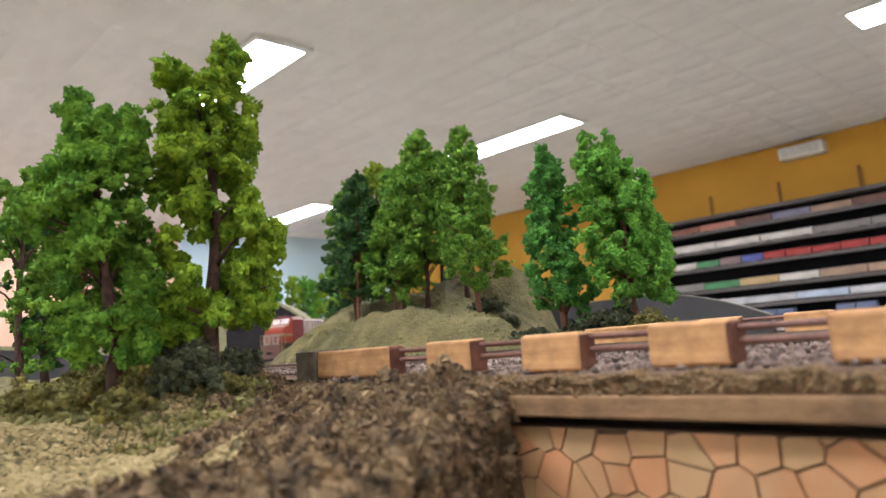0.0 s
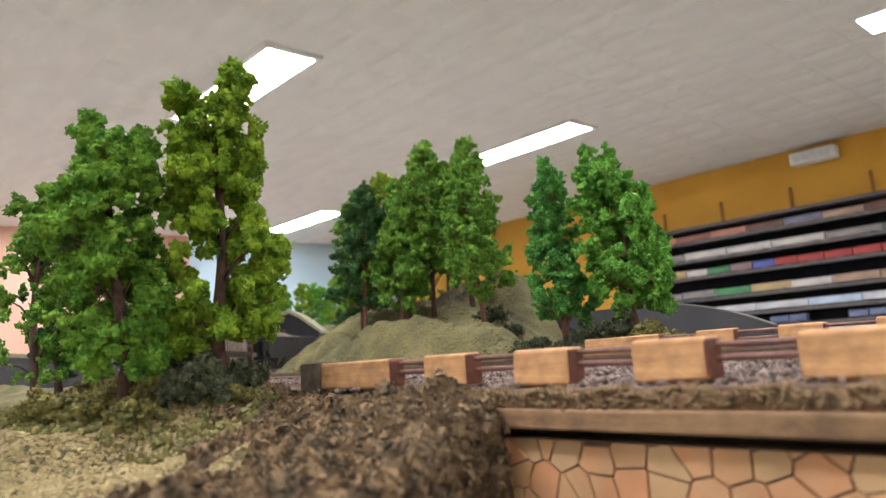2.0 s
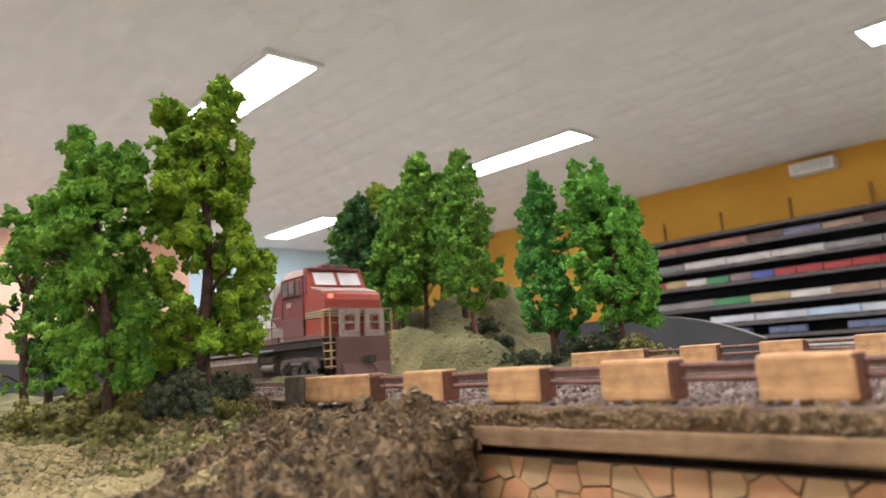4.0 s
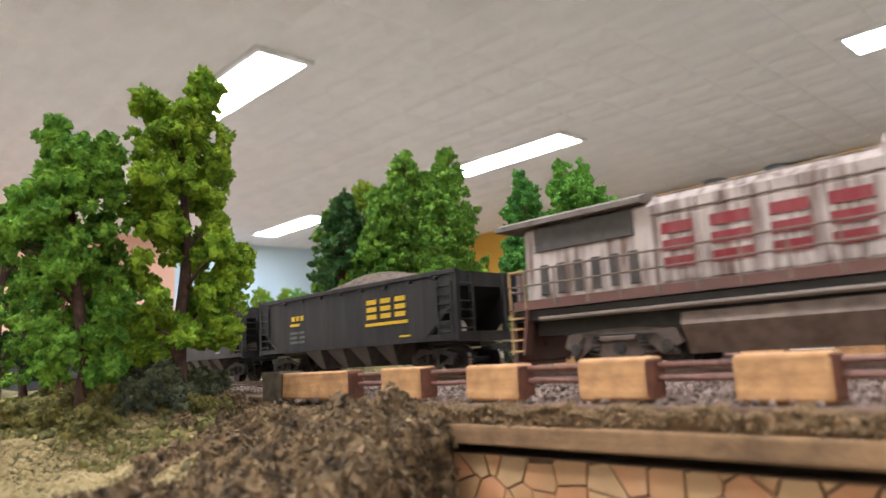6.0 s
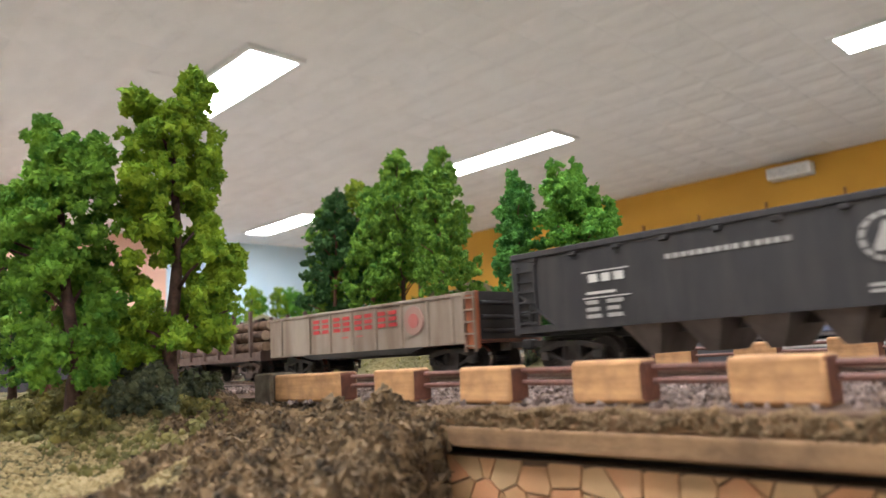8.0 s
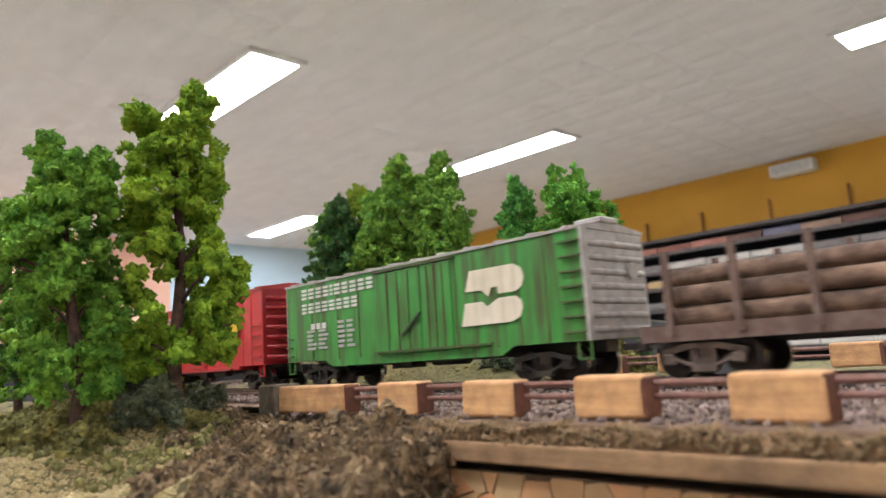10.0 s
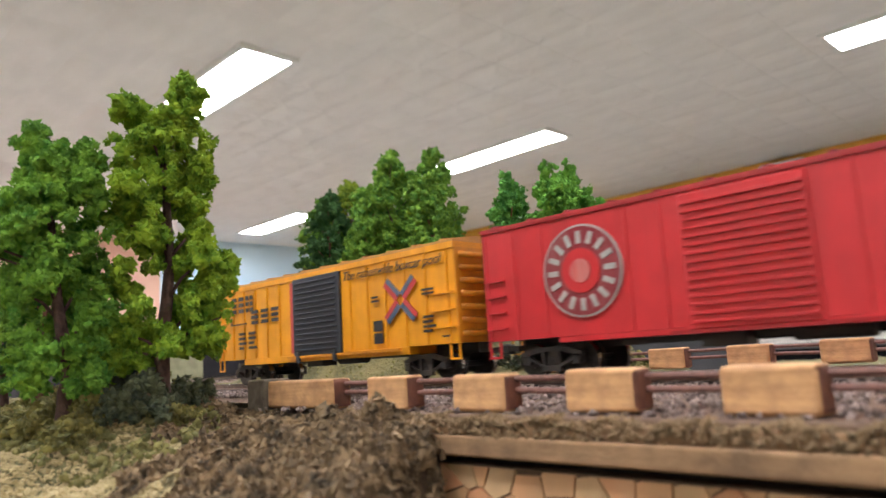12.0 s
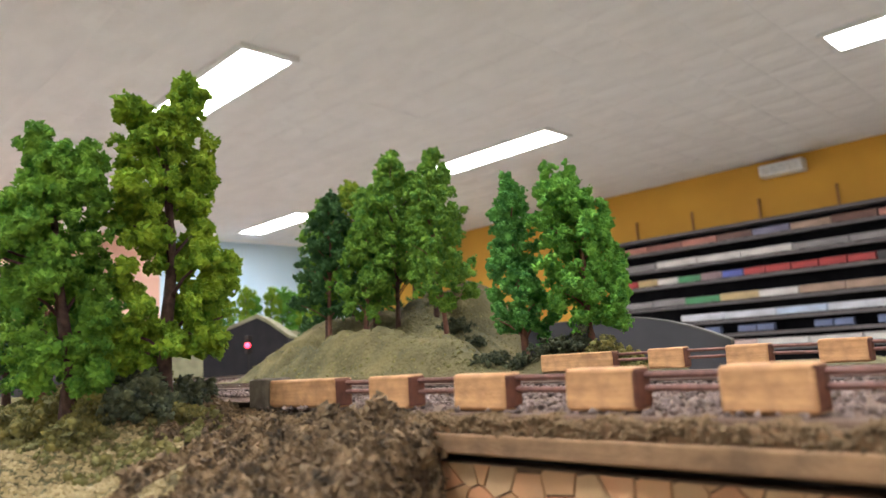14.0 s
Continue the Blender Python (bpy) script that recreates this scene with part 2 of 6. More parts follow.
def smooth(a, b, x):
    t = np.clip((x - a) / (b - a), 0, 1)
    return t * t * (3 - 2 * t)


# ---- the line of the track: straight, then a curve of 0.56 m ----
X_TANGENT, RADIUS, SPEED = -0.35, 0.56, 0.1631


def along(s):
    """Place and heading (radians) at s metres along the line."""
    if s > X_TANGENT:
        return s, 0.0, 0.0
    a = (X_TANGENT - s) / RADIUS
    if a < math.pi / 2:
        return X_TANGENT - RADIUS * math.sin(a), RADIUS - RADIUS * math.cos(a), -a
    # farther back the line bends the other way and runs off behind the hill
    b = min(a - math.pi / 2, math.pi / 3)
    x, y = X_TANGENT - 2 * RADIUS + RADIUS * math.cos(b), RADIUS + RADIUS * math.sin(b)
    rest = (a - math.pi / 2 - b) * RADIUS
    return x - rest * math.sin(b), y + rest * math.cos(b), b - math.pi / 2


def from_track(x, y):
    r = np.abs(np.hypot(x - X_TANGENT, y - RADIUS) - RADIUS)
    return np.where(x > X_TANGENT, np.where(y < RADIUS, np.abs(y), np.abs(y - 2 * RADIUS)), r)


def bumps(x, y, s, seed):
    """Smooth waves without a period that shows."""
    rng = np.random.default_rng(seed)
    z = np.zeros_like(x)
    for k in range(14):
        a, f = rng.uniform(0, 6.283), s * rng.uniform(0.6, 2.4)
        z += np.sin((x * math.cos(a) + y * math.sin(a)) * f + rng.uniform(0, 6.283)) / 14 ** 0.5 * (s / f)
    return z


def bank_edge(y):
    return -0.118 - (y + 0.085) * 0.45


def straw_line(x):
    """Where the straw turf of the bank gives way to brown foam."""
    return 0.445 - 0.15 * smooth(-0.150, -0.105, x)


def height(x, y):
    x, y = np.asarray(x, float), np.asarray(y, float)
    d = from_track(x, y)
    z = np.full_like(x, -0.0065) + 0.0008 * bumps(x, y, 60, 3)
    # the near bank: level by the line, falling towards its front edge
    near = smooth(-0.078, -0.088, y)
    fz = -0.0088 + 0.0072 * smooth(-0.198, -0.222, x) - 0.0105 * smooth(-0.096, -0.150, y) + 0.0016 * bumps(x, y, 165, 5) + 0.0011 * bumps(x, y, 480, 6) * smooth(-0.205, -0.19, x) + 0.003 * smooth(-0.19, -0.25, x)
    fz = fz - 0.03 * smooth(-0.155, -0.26, y)
    z = z * (1 - near) + fz * near
    # the hill within the curve
    q = x + 0.82 * (y - 0.11)
    win = smooth(-0.68, -0.55, x) * smooth(-0.246, -0.312, q) * smooth(0.52, 0.36, y)
    far = smooth(0.072, 0.118, y)
    hill = 0.031 * far * win + 0.046 * smooth(-0.200, -0.272, q) * np.exp(-((x + 0.428) / 0.108) ** 2 - ((y - 0.280) / 0.085) ** 2)
    hill += 0.016 * np.exp(-((x + 0.56) / 0.06) ** 2 - ((y - 0.21) / 0.05) ** 2)
    hill = hill * smooth(0.045, 0.10, d) * (y > 0) * (1 + 0.17 * bumps(x, y, 55, 8)) - 0.010 * far * win * smooth(0.116, 0.137, y) * smooth(0.19, 0.15, y)
    z = z + hill + 0.0016 * bumps(x, y, 150, 9) + 0.0009 * bumps(x, y, 320, 19) * (y > 0.08)
    z = z + 0.015 * np.exp(-((x + 0.215) / 0.035) ** 2 - ((y - 0.115) / 0.022) ** 2)
    crease = np.abs(bumps(x, y, 60, 12))
    z = z - 0.0075 * far * win * smooth(0.30, 0.0, crease) * smooth(0.05, 0.10, d)
    # the land drops behind the line, and under the bridge
    z = z - 0.05 * smooth(0.13, 0.18, y) * smooth(-0.262, -0.205, q)
    z = z - 0.05 * smooth(-0.165, -0.145, x) * smooth(0.082, 0.10, y)
    e = bank_edge(y)
    z = z - 0.09 * smooth(-0.004, 0.012, x - e) * smooth(-0.076, -0.080, y)
    z = np.where((np.abs(y) < 0.079) & (x > -0.42), np.minimum(z, -0.012), z)
    return z


# ---- the room ----


def make_room():
    x0, x1, y0, y1, zf, zc, w = -8.2, 4.2, -4.6, 6.5, -1.1, 1.6, 0.12
    ob = tagged(new("floor", to_mesh("floor", box(B(), x0 - w, x1 + w, y0 - w, y1 + w, zf - 0.1, zf), M_FLOOR)), "pale vinyl floor of the club room", "floor", kind="structure")
    north = tagged(new("wall_north", to_mesh("wall_north", box(B(), x0 - w, x1 + w, y1, y1 + w, zf, zc + 0.1), M_YELLOW)), "mustard yellow painted wall behind the display shelves", "wall", kind="structure")
    tagged(new("wall_west", to_mesh("wall_west", box(B(), x0 - w, x0, 3.25, y1, zf, zc + 0.1), M_BLUE)), "pale blue painted end wall", "wall", kind="structure")
    tagged(new("wall_west_b", to_mesh("wall_west_b", box(B(), x0 - w, x0 + 0.004, y0, 3.25, zf, zc + 0.1), M_PINK)), "pale pink painted end wall", "wall", kind="structure")
    tagged(new("wall_south", to_mesh("wall_south", box(B(), x0 - w, x1 + w, y0 - w, y0, zf, zc + 0.1), M_WALL)), "cream painted plain wall", "wall", kind="structure")
    tagged(new("wall_east", to_mesh("wall_east", box(B(), x1, x1 + w, y0, y1, zf, zc + 0.1), M_WALL)), "cream painted plain wall", "wall", kind="structure")
    # suspended ceiling: dished tiles with a groove round each
    bm, p = B(), 0.305
    box(bm, x0 - w, x1 + w, y0 - w, y1 + w, zc + 0.035, zc + 0.13)
    rng = random.Random(4)
    for i in range(int((x1 - x0) / p) + 1):
        for j in range(int((y1 - y0) / p) + 1):
            ax, ay = x0 + i * p, y0 + j * p
            bx, by = min(ax + p, x1), min(ay + p, y1)
            if bx - ax < 0.05 or by - ay < 0.05:
                continue
            g, k = 0.0004, 0.085
            dz = rng.uniform(-0.0006, 0.0006)
            a = [bm.verts.new((u, v, zc + 0.0100)) for u, v in ((ax + g, ay + g), (bx - g, ay + g), (bx - g, by - g), (ax + g, by - g))]
            b = [bm.verts.new((u, v, zc + dz)) for u, v in ((ax + k, ay + k), (bx - k, ay + k), (bx - k, by - k), (ax + k, by - k))]
            bm.faces.new(b)
            for q in range(4):
                bm.faces.new((a[q], a[(q + 1) % 4], b[(q + 1) % 4], b[q]))
            c = [bm.verts.new((u, v, zc + 0.04)) for u, v in ((ax + g, ay + g), (bx - g, ay + g), (bx - g, by - g), (ax + g, by - g))]
            for q in range(4):
                bm.faces.new((c[q], c[(q + 1) % 4], a[(q + 1) % 4], a[q]))
    tagged(new("ceiling", to_mesh("ceiling", bm, M_CEIL)), "off-white suspended ceiling of textured tiles", "ceiling", kind="structure")


def make_lights():
    lamp = thing("ceiling_light", "long white fluorescent troffer recessed in the ceiling", "ceiling light", "ceiling lights")
    bm = B()
    L, W = 0.61, 0.14
    for a in ((-L - 0.03, L + 0.03, -W - 0.03, -W), (-L - 0.03, L + 0.03, W, W + 0.03), (-L - 0.03, -L, -W, W), (L, L + 0.03, -W, W)):
        box(bm, *a, -0.012, 0.03)
    part("frame", bm, M_WHITE_METAL, lamp)
    part("diffuser", box(B(), -L, L, -W, W, -0.008, 0.0), M_LAMP, lamp, "glowing white diffuser panel")
    first = True
    # Rows -3.1 and -0.74 are unseen lamps, added to light the layout.
    for j, y in enumerate((-3.1, -0.74, 1.63, 4.02)):
        for x in (-6.9, -3.62, -0.50, 2.7):
            m = pose(x + (0.06 if j == 3 else 0.0), y, 1.594)
            if first:
                lamp.matrix_basis, first = m, False
            else:
                copy_thing(lamp, m)


SHELF_ROWS = ((0.90, 0.36, "salmon dark_salmon salmon brown grey_blue tan brown salmon grey grey salmon brown"),
              (0.72, 0.45, "grey white white white grey grey grey grey grey grey"),
              (0.55, 0.215, "red_s cream white green_s mauve blue_s red_s red_s red_s red_s red_s dark dark dark grey dark dark red_s"),
              (0.335, 0.37, "grey grey green_s cream white tan tan tan tan grey tan"),
              (0.165, 0.46, "silver silver ice silver ice ice silver silver ice"),
              (0.035, 0.17, "navy gap navy navy gap gap navy navy gap navy navy gap navy navy gap navy navy navy gap navy"),
              (-0.10, 0.46, "rose white white white rose white white rose white"))
TINT = {"salmon": (0.62, 0.26, 0.20), "dark_salmon": (0.38, 0.15, 0.12), "brown": (0.20, 0.10, 0.08), "grey_blue": (0.25, 0.24, 0.36),
        "tan": (0.50, 0.34, 0.25), "grey": (0.34, 0.32, 0.32), "white": (0.82, 0.78, 0.74), "red_s": (0.50, 0.06, 0.06), "cream": (0.65, 0.48, 0.24),
        "green_s": (0.10, 0.36, 0.16), "mauve": (0.36, 0.25, 0.26), "blue_s": (0.12, 0.16, 0.55), "dark": (0.05, 0.045, 0.05),
        "silver": (0.74, 0.76, 0.82), "ice": (0.62, 0.74, 0.92), "rose": (0.78, 0.58, 0.54), "navy": (0.16, 0.20, 0.34)}


def make_display():
    back = thing("display_shelf", "long black display shelving along the yellow wall", "shelf")
    part("back_panel", box(B(), -3.98, 2.2, 6.47, 6.495, -0.45, 1.02), M_BLACK_SHELF, back)
    for z, _, _ in SHELF_ROWS:
        part("shelf_board", box(B(), -3.98, 2.2, 6.30, 6.47, z - 0.02, z), M_BLACK_SHELF, back)
        part("shelf_lip", box(B(), -3.98, 2.2, 6.292, 6.30, z - 0.024, z + 0.006), M_GREYEDGE, back, "dark grey shelf lip")
    part("top_board", box(B(), -4.0, 2.2, 6.28, 6.495, 1.02, 1.05, 0.004), M_GREYEDGE, back, "dark grey top board")
    paints = {k: mat("display_" + k, c, rough=0.45, scale=12, bump=0) for k, c in TINT.items()}
    rng = random.Random(7)
    for z, long_, row in SHELF_ROWS:
        x = -3.93 if z > 0.3 else (-3.30 if z > 0.1 else -3.08)
        for tint in row.split():
            n = long_ * rng.uniform(0.92, 1.08)
            if tint == "gap":
                x += n
                continue
            car = thing("display_train_car", tint.replace("_s", "").replace("_", " ") + " model railway car on the display shelf", "model train", "model trains on the shelves")
            car.location = (x + n / 2, 6.37, z)
            h = rng.uniform(0.074, 0.084)
            part("body", prism_x(B(), [(-0.03, 0.018), (0.03, 0.018), (0.03, h - 0.012), (0.018, h), (-0.018, h), (-0.03, h - 0.012)], -n / 2 + 0.006, n / 2 - 0.006), paints[tint], car)
            for u in (-0.34, 0.34):
                part("truck", box(B(), u * n - 0.03, u * n + 0.03, -0.02, 0.02, 0.0, 0.018, 0.003), M_BLACK_SHELF, car, "black wheel truck")
            part("roof_walk", box(B(), -n / 2 + 0.02, n / 2 - 0.02, -0.006, 0.006, h, h + 0.003), M_GREYEDGE, car)
            x += n
    for x in (-4.35, -3.75, -3.13, -2.47, -1.8, -1.15):
        post = thing("wall_post", "short brown wooden batten on the yellow wall", "batten", "wall battens")
        post.location = (x, 6.485, 1.05)
        part("batten", box(B(), -0.011, 0.011, -0.012, 0.012, 0.0, 0.22, 0.003), M_BROWNPOST, post)
    unit = thing("wall_unit", "white rectangular unit mounted high on the yellow wall", "wall fixture")
    unit.location = (-2.20, 6.42, 1.49)
    part("case", box(B(), -0.19, 0.19, -0.07, 0.075, -0.055, 0.055, 0.012, 2), M_WHITE_METAL, unit)
    part("grille", box(B(), -0.16, 0.16, -0.076, -0.07, -0.04, 0.025, 0.003), mat("pale_grille", (0.68, 0.68, 0.66), scale=40, bump=0), unit, "pale grey grille")


# ---- the layout: ground, track, bridge ----


def make_ground():
    xs = np.unique(np.round(np.concatenate([np.arange(-2.4, -0.75, 0.02), np.arange(-0.75, -0.42, 0.006), np.arange(-0.42, 0.02, 0.003), np.arange(0.02, 1.81, 0.03)]), 4))
    ys = np.unique(np.round(np.concatenate([np.arange(-0.6, -0.26, 0.02), np.arange(-0.26, -0.076, 0.003), np.arange(-0.076, 0.08, 0.01), np.arange(0.08, 0.30, 0.004), np.arange(0.30, 1.66, 0.02)]), 4))
    gx, gy = np.meshgrid(xs, ys)
    gz = height(gx, gy)
    n, m = len(xs), len(ys)
    idx = np.arange(n * m).reshape(m, n)
    f = np.stack([idx[:-1, :-1], idx[:-1, 1:], idx[1:, 1:], idx[1:, :-1]], -1).reshape(-1, 4)
    me = bpy.data.meshes.new("ground")
    me.from_pydata(np.stack([gx, gy, gz], -1).reshape(-1, 3).tolist(), [], f.tolist())
    me.polygons.foreach_set("use_smooth", [True] * len(me.polygons))
    # kinds of turf: 0 brown earth by the line, 1 straw turf on the bank and hill
    zone = np.where(gy < 0, smooth(0.06, -0.06, (gy + 0.197) / np.maximum(-gx, 0.02) - straw_line(gx)) * (gx < -0.02), 1.0).reshape(-1)
    at = me.attributes.new("turf", "FLOAT", "POINT")
    at.data.foreach_set("value", zone.astype(np.float32))
    m_ = mat("turf_ground", (0.20, 0.12, 0.06), (0.12, 0.07, 0.035), 0.95, scale=120, fine=900, bump=0.9, dist=0.0012)
    straw = mat("straw_turf", (0.215, 0.175, 0.075), (0.115, 0.100, 0.040), 0.95, scale=60, fine=420, bump=1.0, dist=0.0022, grime=(0.075, 0.072, 0.030), gscale=28, gamount=0.85)
    nt = straw.node_tree
    b = nt.nodes["Principled BSDF"]
    src = b.inputs["Base Color"].links[0].from_socket
    mx = nt.nodes.new("ShaderNodeMix")
    mx.data_type = "RGBA"
    at_n = nt.nodes.new("ShaderNodeAttribute")
    at_n.attribute_name = "turf"
    nt.links.new(at_n.outputs["Fac"], mx.inputs["Factor"])
    # Earth tone darkened to paint shade in the hollows and steep flank.
    mx.inputs["A"].default_value = (0.075, 0.044, 0.022, 1)
    nt.links.new(src, mx.inputs["B"])
    nt.links.new(mx.outputs["Result"], b.inputs["Base Color"])
    me.materials.append(straw)
    tagged(new("ground", me), "straw and brown turf ground of the model landscape", "ground", kind="structure")
    # the table that carries it
    bm = B()
    box(bm, -2.4, 1.8, -0.6, 1.65, -0.16, -0.14)
    for x in (-2.3, -0.3, 1.7):
        for y in (-0.5, 1.55):
            box(bm, x - 0.04, x + 0.04, y - 0.04, y + 0.04, -1.1, -0.16)
    tagged(new("layout_table", to_mesh("layout_table", bm, M_DARKWOOD)), "dark wooden table carrying the model landscape", "table", kind="structure")


def scatter(name, label, n, region, size, material, seed, lift=0.3, keep=None, flat=1.0, clump=None, fine=1.0):
    """Turf crumbs strewn over the ground, in clusters."""
    rng = np.random.default_rng(seed)
    x = rng.uniform(region[0], region[1], n * 4)
    y = rng.uniform(region[2], region[3], n * 4)
    ok = np.ones(len(x), bool) if keep is None else keep(x, y)
    x, y = x[ok][:n], y[ok][:n]
    s = rng.uniform(size[0], size[1], len(x)) * (1 + 0.5 * rng.random(len(x)) ** 3)
    z = height(x, y) + s * lift
    p = np.stack([x, y, z], 1)
    if clump:
        k, r = clump
        me = foam_mesh(name, p, s * r, k, material, rng, fine, 0.70, flat)
        return tagged(new(name, me), label, "ground cover", kind="stuff")
    return tagged(new(name, bits_mesh(name, p, s, material, rng, 0.5, flat)), label, "ground cover", kind="stuff")


def make_cover():
    def patch(x, y):
        return (y + 0.197) / -x - straw_line(x) - 0.05 * np.sin(x * 120) - 0.05 * np.sin(x * 310 + y * 200)

    def front(x, y):
        """The foam close to the front edge of the bank."""
        return np.hypot(x, y + 0.198) < 0.150 + 0.012 * np.sin(x * 90) + 0.008 * np.sin(y * 260 + x * 40)

    def brown(x, y):
        return (x < bank_edge(y) + 0.006) & ((patch(x, y) > -0.02) | front(x, y)) & (np.hypot(x, y + 0.198) > 0.075)

    def straw(x, y):
        return (x < bank_edge(y) + 0.010) & (patch(x, y) < 0.03) & (y < -0.112) & ~front(x, y)

    scatter("brown_turf", "clumpy brown ground foam along the bank", 4200, (-0.28, -0.03, -0.195, -0.0845), (0.0006, 0.0015), M_FOAMBROWN, 11, 0.0, brown, clump=(18, 1.0), fine=1.25)
    scatter("brown_clumps", "larger brown foam clumps on the bank", 1150, (-0.26, -0.04, -0.190, -0.087), (0.0013, 0.0029), M_FOAMBROWN, 41, 0.15, brown, clump=(46, 1.0), fine=0.95)
    scatter("brown_lip", "brown ground foam on the bank edge", 900, (-0.222, -0.1, -0.0935, -0.0795), (0.0008, 0.0016), M_FOAMBROWN, 12, 0.2, lambda x, y: x < -0.126, clump=(10, 1.0))
    scatter("straw_turf_cover", "straw-coloured fine turf on the bank", 30000, (-0.34, -0.05, -0.19, -0.1), (0.0003, 0.0008), M_FOAMGOLD, 13, 0.0, straw, flat=0.7)
    scatter("olive_turf", "olive ground foam round the tree feet", 1500, (-0.36, -0.18, -0.16, -0.088), (0.0011, 0.0024), M_FOAMOLIVE, 14, 0.35, lambda x, y: (y - 0.35 * (x + 0.2) > -0.135) & (x < -0.185), clump=(6, 0.9))
    scatter("hill_turf", "sparse straw tufts on the hill", 5000, (-0.66, -0.25, 0.075, 0.30), (0.0003, 0.0008), M_STRAWBIT, 15, 0.0, lambda x, y: from_track(x, y) > 0.07)
    scatter("hill_weeds", "olive weeds at the hill foot", 160, (-0.62, -0.27, 0.074, 0.098), (0.0006, 0.0014), M_FOAMOLIVE, 16, 0.3, lambda x, y: from_track(x, y) > 0.06, clump=(6, 0.9))
    # the narrow strip of foam on the bridge's edge plank
    rng = np.random.default_rng(18)
    n = 9000
    x = rng.uniform(-0.136, 0.30, n)
    u = rng.random(n)
    p = np.stack([x, -0.0836 + 0.0075 * u ** 2 - 0.0006 * rng.random(n), -0.0086 + (0.0034 + 0.0005 * (np.sin(x * 400) + 0.6 * np.sin(x * 970))) * np.minimum(1, rng.random(n) + u)], 1)
    tagged(new("edge_turf", bits_mesh("edge_turf", p, rng.uniform(0.0003, 0.0007, n), M_EDGEFOAM, rng, 0.35)), "olive brown foam strip along the bridge edge", "ground cover", kind="stuff")


def sweep(name, section, s0, s1, step, material, parent, label=""):
    bm = B()
    prev = None
    n = int((s1 - s0) / step)
    for i in range(n + 1):
        x, y, a = along(s0 + (s1 - s0) * i / n)
        ring = [bm.verts.new((x - math.sin(a) * o, y + math.cos(a) * o, z)) for o, z in section]
        if prev:
            for k in range(len(ring)):
                bm.faces.new((prev[k], prev[(k + 1) % len(ring)], ring[(k + 1) % len(ring)], ring[k]))
        else:
            bm.faces.new(ring)
        prev = ring
    bm.faces.new(prev[::-1])
    return part(name, bm, material, parent, label)


def make_track():
    track = thing("railway_track", "single model railway track with rusty rails on grey ballast", "railway track", kind="structure")
    for o in (-0.00865, 0.00865):
        sweep("rail", [(o - 0.0012, -0.0022), (o + 0.0012, -0.0022), (o + 0.0012, -0.0018), (o + 0.0003, -0.0014), (o + 0.0003, -0.0006), (o + 0.0005, -0.0005),
                       (o + 0.0005, -0.00015), (o - 0.0005, -0.00015), (o - 0.0005, -0.0005), (o - 0.0003, -0.0006), (o - 0.0003, -0.0014), (o - 0.0012, -0.0018)], -2.6, 1.6, 0.02, M_RAIL, track)
        sweep("rail_head", [(o - 0.00045, -0.0002), (o + 0.00045, -0.0002), (o + 0.00045, 0.0), (o - 0.00045, 0.0)], -2.6, 1.6, 0.02, M_RAILTOP, track, "polished steel rail head")
    tie = to_mesh("tie", box(B(), -0.0013, 0.0013, -0.0155, 0.0155, -0.0042, -0.0022), M_TIE)
    for i in range(240):
        x, y, a = along(-1.30 + i * 0.0072)
        part_data("tie", tie, track, Matrix.Translation((x, y, 0)) @ Matrix.Rotation(a, 4, "Z"))
    # ballast: one shaped bed with loose grains on it
    sweep("ballast_bed", [(-0.030, -0.0068), (0.030, -0.0068), (0.0185, -0.0034), (-0.0185, -0.0034)], -2.6, 1.6, 0.02, M_DECK, track)
    rng = np.random.default_rng(21)
    n = 19000
    s = np.where(rng.random(n) < 0.8, rng.uniform(-0.42, 0.12, n), rng.uniform(-1.2, 0.3, n))
    o = np.where((s > -0.21) & (rng.random(n) < 0.68), rng.uniform(-0.0772, 0.0772, n), rng.uniform(-0.027, 0.027, n))
    z = np.where(np.abs(o) > 0.0165, np.maximum(-0.0031 - (np.abs(o) - 0.0165) * 0.10, -0.0044), -0.0031) + rng.uniform(-0.0002, 0.0003, n)
    keep = np.abs(np.abs(o) - 0.00865) > 0.0012
    p = []
    for si, oi, zi in zip(s[keep], o[keep], z[keep]):
        x, y, a = along(si)
        p.append((x - math.sin(a) * oi, y + math.cos(a) * oi, zi))
    ob = tagged(new("ballast", bits_mesh("ballast", p, rng.uniform(0.0005, 0.0010, len(p)), M_BALLAST, rng, 0.4, smooth=False)), "grey and white loose ballast stones", "ballast", kind="stuff")


def block_mesh(n, seed, end=False):
    r = random.Random(seed)
    bm = box(B(), 0, n, 0, 0.0068, -0.0085, 0.0, 0.0010, 3)
    for v in bm.verts:
        v.co += Vector((r.uniform(-1, 1), r.uniform(-1, 1), r.uniform(-1, 1))) * 0.00012
    me = to_mesh("block", bm, M_WOOD, True)
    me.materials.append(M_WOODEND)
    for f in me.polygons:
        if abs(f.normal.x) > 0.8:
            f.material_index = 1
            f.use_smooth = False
        elif max(abs(c) for c in f.normal) > 0.95:
            f.use_smooth = False
    return me


